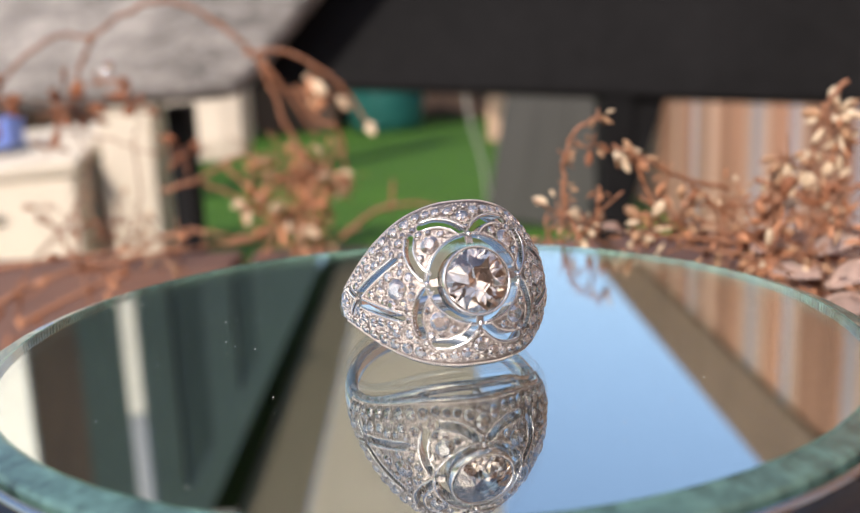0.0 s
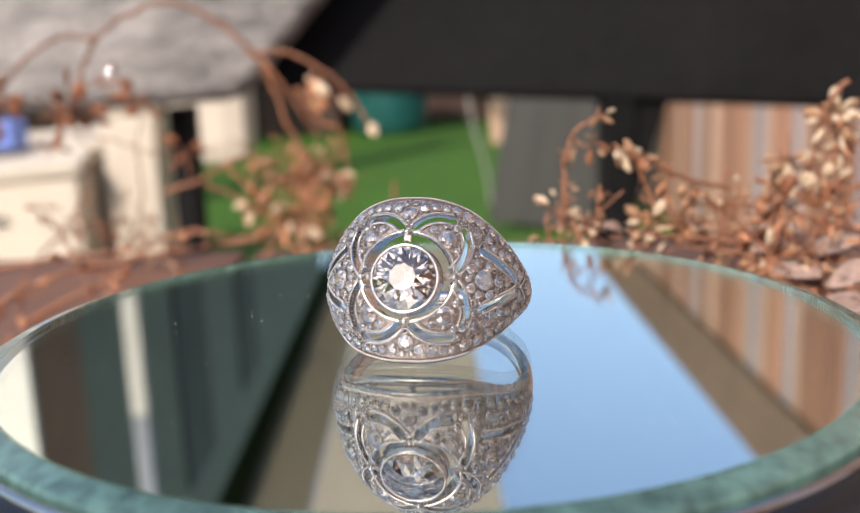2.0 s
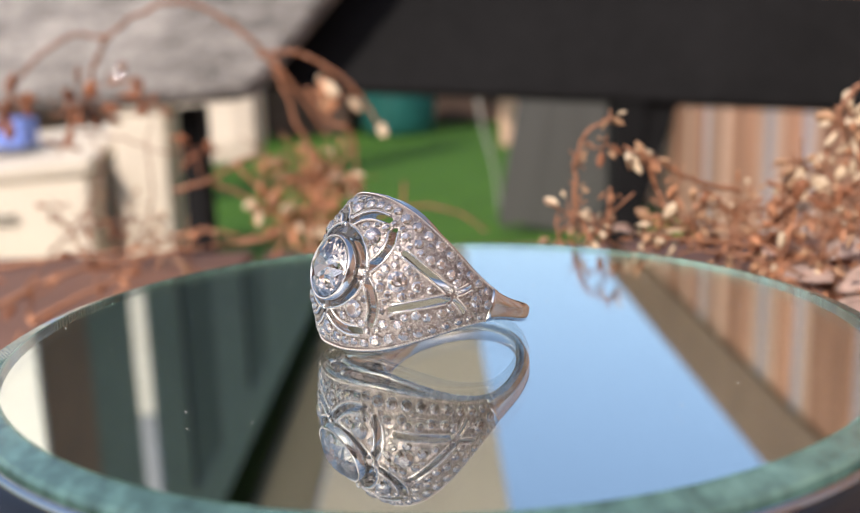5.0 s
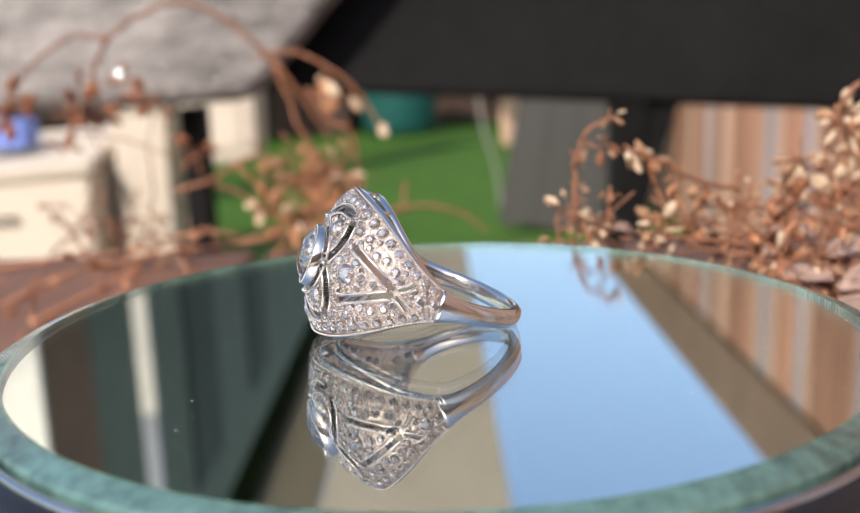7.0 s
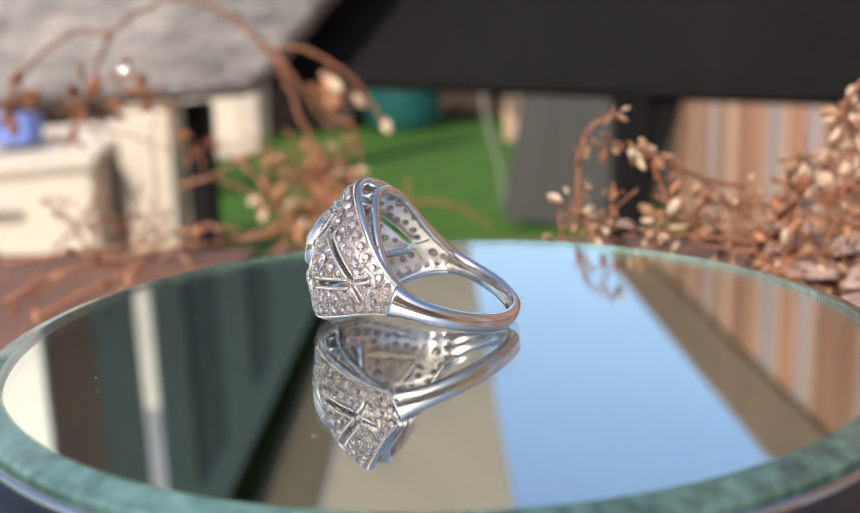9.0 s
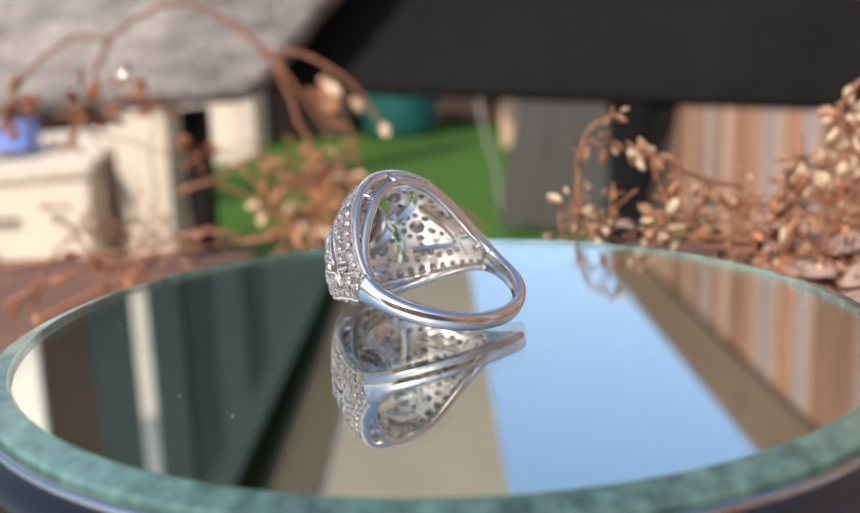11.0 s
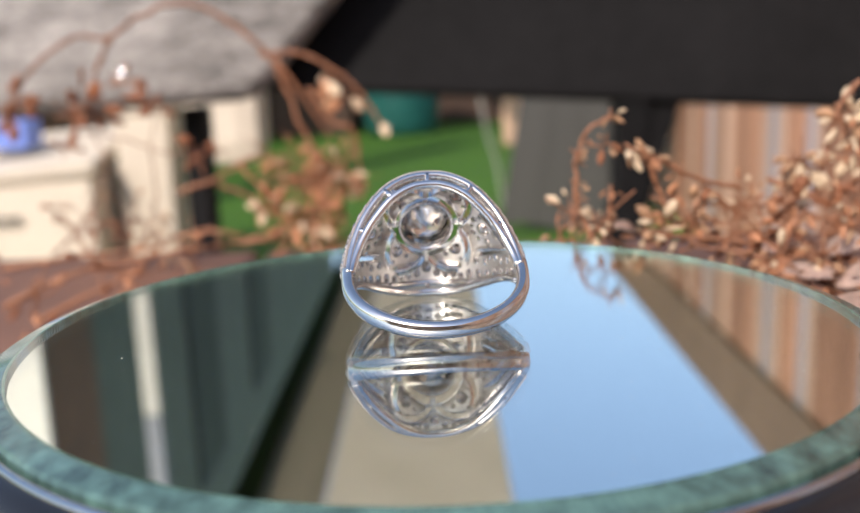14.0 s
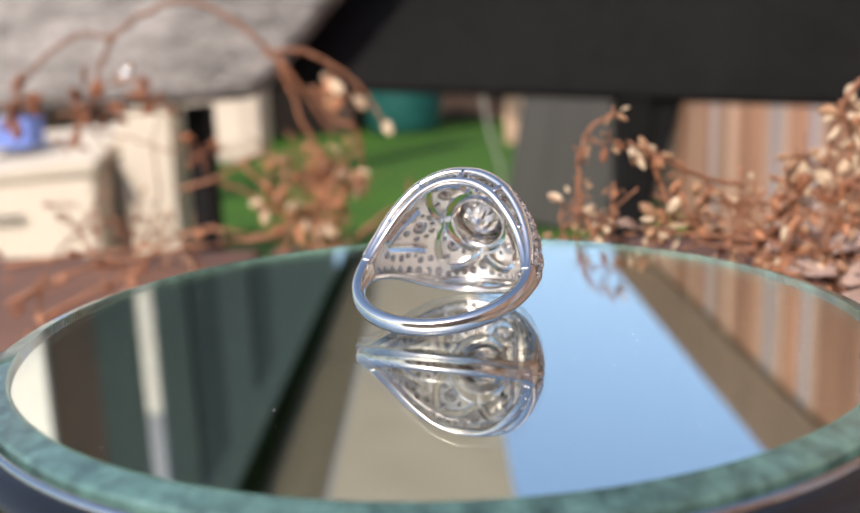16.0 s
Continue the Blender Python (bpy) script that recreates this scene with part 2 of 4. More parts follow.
def balls(spots, detail=1):
    """Many small beads in one mesh: (place, radius)."""
    one = bmesh.new()
    bmesh.ops.create_icosphere(one, subdivisions=detail, radius=1)
    vs = np.array([v.co[:] for v in one.verts])
    fs = [[v.index for v in f.verts] for f in one.faces]
    one.free()
    verts, faces = [], []
    for c, r in spots:
        k = len(verts)
        verts += [tuple(q) for q in vs * r + np.array(c[:])]
        faces += [tuple(i + k for i in f) for f in fs]
    me = bpy.data.meshes.new("beads")
    me.from_pydata(verts, [], faces)
    bm = bmesh.new()
    bm.from_mesh(me)
    bpy.data.meshes.remove(me)
    return bm


# ---- ground, lawn and paving ----
GROUND = -0.80
g = bmesh.new()
bmesh.ops.create_grid(g, x_segments=60, y_segments=60, size=150)
for v in g.verts:
    v.co.z = GROUND
part("ground", g, LAWN)
tagged(bpy.data.objects["ground"], "mown green lawn behind the patio", "lawn", kind="structure")
patio = thing("pavement", "brown paving of the patio under the table", "paving", kind="structure")
slab = mesh_of("paving_slab", box(-0.295, -0.295, 0, 0.295, 0.295, 0.03, 0.006), PAVING)
for i in range(-5, 5):
    for j in range(-4, 6):
        shared("paving_slab", slab, patio, pose(0.3 + i * 0.6, -0.2 + j * 0.6, GROUND))

# ---- table ----
TOP = -0.066
table = thing("table", "reddish-brown wooden garden table with plank top", "table")
for k in range(7):
    x0 = -0.62 + k * 0.178
    part("plank", box(x0, -0.75, TOP - 0.028, x0 + 0.172, 0.375, TOP, 0.003), TABLE_WOOD, table)
for x in (-0.55, 0.52):
    for y in (-0.68, 0.30):
        part("leg", box(x, y, GROUND + 0.03, x + 0.06, y + 0.06, TOP - 0.0285, 0.004), TABLE_WOOD, table)
part("apron", box(-0.55, 0.305, TOP - 0.10, 0.58, 0.33, TOP - 0.0285, 0.003), TABLE_WOOD, table)

# ---- turntable ----
base = thing("turntable", "black glossy display turntable with chrome trim on the table", "turntable", pose(0, 0, 0))
part("body", lathe([(0, -0.0658), (0.056, -0.0658), (0.0575, -0.064), (0.0560, -0.030), (0.0535, -0.014), (0.0528, -0.0132), (0.0535, -0.0122), (0.0528, -0.0110),
                    (0.0528, -0.0098), (0.0520, -0.0090), (0.0512, -0.0082), (0.0512, -0.0075), (0.0508, -0.0066), (0.0508, -0.0034), (0.0503, -0.0026), (0.0494, -0.0019), (0.0484, -0.0017), (0.0478, -0.0020), (0.0477, -0.0036), (0, -0.0036)], 160), BLACK_GLOSS, base, smooth=True)
part("trim", lathe([(0.0476, -0.0024), (0.0477, -0.0015), (0.0481, -0.0012), (0.0485, -0.0013), (0.0487, -0.0019), (0.0483, -0.0024)], 160, True), CHROME, base, "narrow chrome trim", smooth=True)

# ---- rotating mirror ----
mirror = thing("mirror_disc", "dusty round mirror of clear glass on a turntable", "mirror")
pane = part("glass", lathe([(0, 0), (0.0452, 0), (0.0452, -0.0022), (0, -0.0022)], 240), GLASS, mirror)
part("bevelled_edge", lathe([(0.04495, -0.00002), (0.0453, -0.00003), (0.0473, -0.0006), (0.0476, -0.0009), (0.0476, -0.0034), (0.04495, -0.0034)], 240, True), EDGE, mirror, "green-tinted bevelled glass edge", smooth=False)
pane.visible_shadow = False
part("silvering", lathe([(0, -0.00225), (0.0449, -0.00225), (0.0449, -0.0034), (0, -0.0034)], 200), SILVER, mirror)
rnd = random.Random(4)
specks = []
for k in range(90):
    a, r = rnd.uniform(0, 6.283), 0.044 * math.sqrt(rnd.uniform(0.02, 1))
    specks.append((Vector((r * math.cos(a), r * math.sin(a), 0.00003)), rnd.choice((0.000025, 0.00003, 0.00004, 0.00006))))
tagged(part("dust_speck", balls(specks), DUST, mirror, "tiny pale dust specks"), kind="stuff")

# ---- the ring ----
ring = thing("diamond_ring", "openwork platinum cocktail ring set with many diamonds, lying on the mirror", "ring")
MM = 0.001
HALF = ((0, 7.9), (15, 7.75), (33, 6.9), (51, 5.2), (62, 3.9), (72, 2.75), (85, 1.6), (100, 1.12), (130, 1.02), (180, 1.0))


def curve(table, x):
    """A smooth reading of a small table."""
    x = abs(x)
    for i in range(len(table) - 1):
        if x <= table[i + 1][0]:
            x0, y0 = table[i]
            x1, y1 = table[i + 1]
            sl = lambda j: 0 if j == 0 else (table[min(j + 1, len(table) - 1)][1] - table[j - 1][1]) / (table[min(j + 1, len(table) - 1)][0] - table[j - 1][0])
            t, d = (x - x0) / (x1 - x0), x1 - x0
            return (2 * t ** 3 - 3 * t * t + 1) * y0 + (t ** 3 - 2 * t * t + t) * d * sl(i) + (-2 * t ** 3 + 3 * t * t) * y1 + (t ** 3 - t * t) * d * sl(i + 1)
    return table[-1][1]


MIDR = ((0, 11.7), (40, 11.3), (70, 10.6), (90, 10.2), (180, 10.0))
EDGER = ((0, 9.5), (40, 9.55), (70, 9.75), (90, 9.9), (180, 9.9))
RAILR = ((0, 7.35), (40, 7.75), (70, 8.7), (90, 9.2), (180, 9.3))
ARC = 10.9


def bend(r, a, z):
    """A place round the finger: radius and height in millimetres, angle from the head's middle."""
    c = math.cos(a)
    return Vector((1.022 * r * math.sin(a), -r * c * (1.176 if c > 0 else 0.99), z)) * MM


def dome(s, w, off=0.0):
    """A place on the head in millimetres: s along the finger's round, w along the finger, off outwards."""
    a = s / ARC
    deg = math.degrees(a)
    h = curve(HALF, deg)
    v = max(-1.0, min(1.0, w / h))
    e = curve(EDGER, deg)
    r = e + (curve(MIDR, deg) - e) * (1 - abs(v) ** 2.3) + off
    return bend(r, a, w)


def out_of(s, w):
    """The head's outward direction."""
    a, b, c = dome(s, w), dome(s + 0.05, w), dome(s, w * 0.99 + 0.02 if w < 7 else w - 0.05)
    n = (b - a).cross(c - a).normalized()
    away = Vector((math.sin(s / ARC), -math.cos(s / ARC), 0))
    return n if n.dot(away) > 0 else -n


def flat_line(points, n=7):
    return [(q.x, q.y) for q in spline([(x, y, 0) for x, y in points], n)]


SIDE_ARC = ((4.2, 0.5), (5.0, 1.6), (5.5, 3.2), (5.3, 4.6))
TOP_ARC = ((0.5, 4.5), (1.45, 5.3), (2.8, 5.7), (4.3, 5.55))
VEE = ((6.9, 2.75), (9.2, 1.6), (11.5, 0.38))
FORK = ((12.1, 0.35), (12.7, 0.75), (13.3, 1.3))
SLITS = []
for sx in (-1, 1):
    for sy in (-1, 1):
        for line in (SIDE_ARC, TOP_ARC, VEE, FORK):
            SLITS.append([(x * sx, y * sy) for x, y in flat_line(line)])


def near_line(x, y, line):
    best = 9.0
    for (x0, y0), (x1, y1) in zip(line, line[1:]):
        dx, dy = x1 - x0, y1 - y0
        t = max(0, min(1, ((x - x0) * dx + (y - y0) * dy) / (dx * dx + dy * dy)))
        best = min(best, math.hypot(x - x0 - t * dx, y - y0 - t * dy))
    return best


FAN = [[(abs(x), abs(y)) for x, y in SLITS[i]] for i in range(4)]
SLIT = (0.36, 0.36, 0.30, 0.15)


def is_open(x, y, grow=0.0):
    """Whether the pierced work is open there."""
    x, y = abs(x), abs(y)
    q = math.hypot(x, y)
    if q < 3.3 + grow:
        return True
    if q < 4.15 + grow and min(x, y) > 0.30 - grow:
        return True
    return any(near_line(x, y, l) < wide + grow for l, wide in zip(FAN, SLIT) if abs(x - l[3][0]) < 5)


# where the small stones sit
set_at = []
for sx in (-1, 1):
    for sy in (-1, 1):
        set_at += [(3.58 * sx, 3.6 * sy, 0.92), (4.55 * sx, 2.45 * sy, 0.40), (2.45 * sx, 4.5 * sy, 0.40), (4.5 * sx, 4.75 * sy, 0.38)]
        s = 5.9
        while s < 15.6:
            r = 0.62 - 0.022 * (s - 5.9)
            w = curve(HALF, math.degrees(s / ARC)) - 0.32 - r
            if w > r * 0.9 and not is_open(s, w, 0.85 * r):
                set_at.append((s * sx, w * sy, r))
            s += 2 * r + 0.1
        set_at += [(1.35 * sx, 6.75 * sy, 0.55), (2.55 * sx, 6.85 * sy, 0.46), (3.6 * sx, 6.75 * sy, 0.42), (6.5 * sx, 1.45 * sy, 0.36)]
    set_at += [(7.05 * sx, 0.0, 1.0), (8.75 * sx, 0.0, 0.55), (9.9 * sx, 0.0, 0.40), (5.55 * sx, 0.0, 0.36), (14.2 * sx, 0.0, 0.62), (15.5 * sx, 0.0, 0.5)]
set_at += [(0, 6.1, 0.74), (0, -6.1, 0.74), (0, 5.05, 0.28), (0, -5.05, 0.28)]
rnd = random.Random(5)
for k in range(9000):
    s, w, r = rnd.uniform(0.2, 15), rnd.uniform(0.2, 7.4), (0.48, 0.40, 0.31)[min(2, k // 3000)]
    h = curve(HALF, math.degrees(s / ARC))
    if w > h - r - 0.25 or math.hypot(s, w) < 4.45 + r:
        continue
    if all(math.hypot(abs(a) - s, abs(b) - w) > r + q + 0.02 for a, b, q in set_at) and not is_open(s, w, r + 0.10):
        set_at += [(s * sx, w * sy, r) for sx in (-1, 1) for sy in (-1, 1)]
HOLES = [(abs(a), abs(b), 0.86 * r) for a, b, r in set_at if a >= 0 and b >= 0 and r > 0.33]

# pierced dome
NS, NW = 420, 180
shell = bmesh.new()
grid = []
SMAX = 16.1
for i in range(NS + 1):
    s = -SMAX + 2 * SMAX * i / NS
    h = curve(HALF, math.degrees(s / ARC))
    grid.append([(s, h * (2 * j / NW - 1)) for j in range(NW + 1)])
outer, inner = {}, {}
keep = set()
for i in range(NS // 2):
    for j in range(NW // 2):
        cs = (grid[i][j][0] + grid[i + 1][j][0]) / 2
        cw = (grid[i][j][1] + grid[i + 1][j][1] + grid[i][j + 1][1] + grid[i + 1][j + 1][1]) / 4
        if not is_open(cs, cw) and all(math.hypot(abs(cs) - a, abs(cw) - b) > q for a, b, q in HOLES):
            keep |= {(i, j), (NS - 1 - i, j), (i, NW - 1 - j), (NS - 1 - i, NW - 1 - j)}
for i, j in keep:
    for k in ((i, j), (i + 1, j), (i, j + 1), (i + 1, j + 1)):
        if k not in outer:
            s, w = grid[k[0]][k[1]]
            outer[k] = shell.verts.new(dome(s, w, -0.10))
            inner[k] = shell.verts.new(dome(s, w * 0.985, -0.36))
for i, j in keep:
    a, b, c, d = (i, j), (i + 1, j), (i + 1, j + 1), (i, j + 1)
    shell.faces.new([outer[k] for k in (a, b, c, d)])
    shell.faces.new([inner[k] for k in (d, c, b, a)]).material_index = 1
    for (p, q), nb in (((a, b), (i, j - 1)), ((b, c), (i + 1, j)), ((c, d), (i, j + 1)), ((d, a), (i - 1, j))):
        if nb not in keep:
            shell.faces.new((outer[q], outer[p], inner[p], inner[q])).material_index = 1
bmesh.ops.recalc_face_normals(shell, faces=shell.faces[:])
head = part("head", shell, GRAINED_SHADE, ring, "domed pierced platinum head with a four-petal flower", smooth=False)
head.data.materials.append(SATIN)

# polished lines beside the openings
for j, line in enumerate(SLITS):
    beside = SLIT[j % 4] + 0.07
    for side in (-1, 1):
        pts = []
        for k, (x, y) in enumerate(line):
            x0, y0 = line[max(k - 1, 0)]
            x1, y1 = line[min(k + 1, len(line) - 1)]
            d = math.hypot(x1 - x0, y1 - y0)
            pts.append(dome(x - (y1 - y0) / d * beside * side, y + (x1 - x0) / d * beside * side, 0.04))
        part("wire", tube(pts, 0.085 * MM, sides=6), PLATINUM, ring, smooth=True)
for k in range(4):
    pts = [dome(4.22 * math.cos(a), 4.22 * math.sin(a), 0.05) for a in np.linspace(k * math.pi / 2 + 0.08, (k + 1) * math.pi / 2 - 0.08, 24)]
    part("petal_wire", tube(pts, 0.09 * MM, sides=6), PLATINUM, ring, smooth=True)
for x, y in ((4.2, 0), (-4.2, 0), (0, 4.2), (0, -4.2)):
    part("node_bead", balls([(dome(x, y, 0.12), 0.30 * MM)], 2), PLATINUM, ring, smooth=True)



def wall(name, line, depth, thick=0.07):
    """A thin standing wall along a line of the head, reaching inwards."""
    bm = bmesh.new()
    rows = []
    for k, (x, y) in enumerate(line):
        x0, y0 = line[max(k - 1, 0)]
        x1, y1 = line[min(k + 1, len(line) - 1)]
        d = math.hypot(x1 - x0, y1 - y0)
        nx, ny = -(y1 - y0) / d * thick, (x1 - x0) / d * thick
        rows.append([bm.verts.new(dome(x + a * nx, y + a * ny, o)) for a, o in ((-1, 0.02), (1, 0.02), (1, -depth), (-1, -depth))])
    for a, b in zip(rows, rows[1:]):
        for k in range(4):
            bm.faces.new((a[k], a[(k + 1) % 4], b[(k + 1) % 4], b[k]))
    bm.faces.new(rows[0])
    bm.faces.new(rows[-1][::-1])
    bmesh.ops.recalc_face_normals(bm, faces=bm.faces[:])
    part(name, bm, PLATINUM, ring)


for j, line in enumerate(SLITS):
    if j % 4 < 3:
        for side in (-1, 1):
            edge = []
            for k, (x, y) in enumerate(line):
                x0, y0 = line[max(k - 1, 0)]
                x1, y1 = line[min(k + 1, len(line) - 1)]
                d = math.hypot(x1 - x0, y1 - y0)
                o = (SLIT[j % 4] + 0.05) * side
                edge.append((x - (y1 - y0) / d * o, y + (x1 - x0) / d * o))
            wall("slit_wall", edge, 1.15)
for k in range(4):
    wall("petal_wall", [(4.2 * math.cos(a), 4.2 * math.sin(a)) for a in np.linspace(k * math.pi / 2 + 0.08, (k + 1) * math.pi / 2 - 0.08, 20)], 1.25)

# beaded edges
beads = []
for sign in (-1, 1):
    for k in range(133):
        s = -15.8 + 31.6 * k / 132
        h = curve(HALF, math.degrees(s / ARC))
        beads.append((dome(s, sign * (h - 0.10), 0.07), 0.125 * MM))
for k in range(4):
    for a in np.linspace(k * math.pi / 2 + 0.1, (k + 1) * math.pi / 2 - 0.1, 27):
        beads.append((dome(4.38 * math.cos(a), 4.38 * math.sin(a), 0.06), 0.105 * MM))
for j, line in enumerate(SLITS):
    beside = SLIT[j % 4] + 0.21
    for (x0, y0), (x1, y1) in zip(line, line[1:]):
        dx, dy = x1 - x0, y1 - y0
        d = math.hypot(dx, dy)
        n = max(1, round(d / 0.23))
        for k in range(n):
            x, y = x0 + dx * k / n, y0 + dy * k / n
            for side in (-1, 1):
                beads.append((dome(x - dy / d * beside * side, y + dx / d * beside * side, 0.05), 0.10 * MM))
tagged(part("milgrain", balls(beads), BEAD, head, "fine beaded edging", smooth=True), kind="stuff")

# polished rims and gallery rail
for sign in (-1, 1):
    pts = []
    for s in np.linspace(-16.6, 16.6, 140):
        h = curve(HALF, math.degrees(s / ARC))
        pts.append(dome(s, sign * (h - 0.32), -0.55))
    part("rim", tube(pts, 0.44 * MM, sides=8), PLATINUM, ring, smooth=True)
    rail = lambda s: bend(curve(RAILR, math.degrees(s / ARC)), s / ARC, sign * (curve(HALF, math.degrees(s / ARC)) - 0.42))
    part("gallery_rail", tube([rail(s) for s in np.linspace(-16.6, 16.6, 140)], 0.50 * MM, sides=10), PLATINUM, ring, smooth=True)
    for s in (-11.5, -6.2, 0, 6.2, 11.5):
        a = dome(s, sign * (curve(HALF, math.degrees(s / ARC)) - 0.25), -0.5)
        part("gallery_post", tube([a, (a + rail(s)) / 2, rail(s)], 0.36 * MM, sides=8), PLATINUM, ring, smooth=True)

# shank
band = bmesh.new()
loops = []
for k in range(97):
    deg = 83.5 + 193 * k / 96
    d = deg if deg <= 180 else 360 - deg
    a = radians(deg)
    h = curve(HALF, d)
    ro, ri = curve(MIDR, d) + 0.10, 8.85
    prof = [(ri + 0.25, -h), (ro - 0.55, -h), (ro - 0.12, -h * 0.72), (ro, 0), (ro - 0.12, h * 0.72), (ro - 0.55, h), (ri + 0.25, h), (ri, h * 0.6), (ri, -h * 0.6)]
    loops.append([band.verts.new(bend(r, a, z)) for r, z in prof])
for a, b in zip(loops, loops[1:]):
    for k in range(9):
        band.faces.new((a[k], a[(k + 1) % 9], b[(k + 1) % 9], b[k]))
band.faces.new(loops[0])
band.faces.new(loops[-1][::-1])
bmesh.ops.recalc_face_normals(band, faces=band.faces[:])
part("shank", band, PLATINUM, ring, "smooth polished platinum shank", smooth=True)


def brilliant(radius, crown, depth, table=0.52, sides=8):
    """A round cut stone with table, crown, girdle and pavilion facets."""
    bm = bmesh.new()
    n = sides * 2

    def loop(r, z, count, turn=0.0):
        return [bm.verts.new((r * math.cos(2 * math.pi * (k + turn) / count), r * math.sin(2 * math.pi * (k + turn) / count), z)) for k in range(count)]
    t = loop(radius * table, crown, sides)
    m = loop(radius * 0.78, crown * 0.58, sides, 0.5)
    g1, g2 = loop(radius, 0.03 * radius, n), loop(radius, -0.03 * radius, n)
    p = loop(radius * 0.42, -depth * 0.62, sides, 0.5)
    c = bm.verts.new((0, 0, -depth))
    bm.faces.new(t)
    for k in range(sides):
        j = (k + 1) % sides
        bm.faces.new((t[k], m[k], t[j]))
        bm.faces.new((t[j], m[k], g1[(2 * k + 2) % n], m[j]))
        bm.faces.new((m[k], g1[2 * k], g1[2 * k + 1]))
        bm.faces.new((m[k], g1[2 * k + 1], g1[(2 * k + 2) % n]))
        bm.faces.new((g2[2 * k], p[k], g2[2 * k + 1]))
        bm.faces.new((g2[2 * k + 1], p[k], g2[(2 * k + 2) % n]))
        bm.faces.new((p[k], g2[(2 * k) % n], p[k - 1], c))
    for k in range(n):
        bm.faces.new((g1[k], g2[k], g2[(k + 1) % n], g1[(k + 1) % n]))
    bmesh.ops.recalc_face_normals(bm, faces=bm.faces[:])
    return bm


def seat(s, w, off):
    """The pose of a stone set in the head, its table outwards."""
    d = out_of(s, w)
    return Matrix.Translation(dome(s, w, off)) @ d.to_track_quat("Z", "Y").to_matrix().to_4x4()


FRONT = Matrix.Translation((0, -0.01360, -0.0003)) @ pose(0, 0, 0, 90, 0, 0)
bz = part("bezel", lathe([(2.99 * MM, 0.30 * MM), (3.12 * MM, 0.42 * MM), (3.28 * MM, 0.30 * MM), (3.36 * MM, -0.4 * MM), (3.40 * MM, -1.45 * MM), (3.16 * MM, -1.5 * MM), (2.99 * MM, -0.3 * MM)], 72, True), PLATINUM, ring, "round polished bezel", smooth=True)
bz.matrix_basis = FRONT
stone = part("centre_diamond", brilliant(2.98 * MM, 1.05 * MM, 2.35 * MM, 0.42, 9), GEM, bz, "large round old-cut diamond in a plain bezel")
stone.matrix_basis = Matrix.Translation((0, 0, 0.0003))
ringlet = [(Vector((3.17 * math.cos(a), 3.17 * math.sin(a), 0.39)) * MM, 0.085 * MM) for a in np.linspace(0, 6.2832, 97)[:-1]]
tagged(part("bezel_beading", balls(ringlet), BEAD, bz, smooth=True), kind="stuff")

cut = mesh_of("small_diamond", brilliant(1.0, 0.36, 0.95, 0.56, 8), GEM_SMALL)
for s, w, r in set_at:
    shared("small_diamond", cut, head, seat(s, w, 0.06) @ Matrix.Scale(r * MM, 4))

# setting grains between the stones
rnd = random.Random(11)
grains = []
for s, w, r in set_at:
    for k in range(4 if r < 0.6 else 7):
        a = rnd.uniform(0, 6.28)
        q = r + 0.02
        x, y = s + q * math.cos(a), w + q * math.sin(a)
        if abs(y) < curve(HALF, math.degrees(x / ARC)) * 0.95 and not is_open(x, y, 0.12):
            grains.append((dome(x, y, 0.08), rnd.uniform(0.07, 0.12) * MM))
filled = len(grains) + 2600
while len(grains) < filled:
    s, w = rnd.uniform(-15.6, 15.6), rnd.uniform(-7.6, 7.6)
    if abs(w) > curve(HALF, math.degrees(s / ARC)) * 0.95 or math.hypot(s, w) < 4.45 or is_open(s, w, 0.12):
        continue
    if any(abs(s - a) < r and math.hypot(s - a, w - b) < r * 0.97 for a, b, r in set_at):
        continue
    grains.append((dome(s, w, rnd.uniform(-0.10, 0.03)), rnd.uniform(0.045, 0.095) * MM))
tagged(part("setting_grain", balls(grains), BEAD, head, "bright raised setting grains", smooth=False), kind="stuff")


# ---- dried sprigs beside the mirror ----
def seed_mesh(name, material, length, width, seed):
    """A small crumpled bud: a pointed, ribbed drop."""
    r = random.Random(seed)
    bm = bmesh.new()
    bmesh.ops.create_icosphere(bm, subdivisions=2, radius=1)
    for v in bm.verts:
        t = (v.co.z + 1) / 2
        k = (0.35 + 1.1 * t * (1.35 - t)) * (1 + 0.16 * math.sin(5 * math.atan2(v.co.y, v.co.x))) * r.uniform(0.85, 1.15)
        v.co = Vector((v.co.x * k * width, v.co.y * k * width, t * length))
    return mesh_of(name, bm, material)


BUDS = {"pale": [seed_mesh("bud", BUD_PALE, 0.0038, 0.0009, k) for k in (1, 2)], "tan": [seed_mesh("bud", BUD, 0.0036, 0.0008, k) for k in (3, 4)],
        "brown": [seed_mesh("bud", BUD_DARK, 0.0040, 0.0009, k) for k in (5, 6)], "orange": [seed_mesh("bud", BUD_ORANGE, 0.0036, 0.0008, k) for k in (7, 8)]}


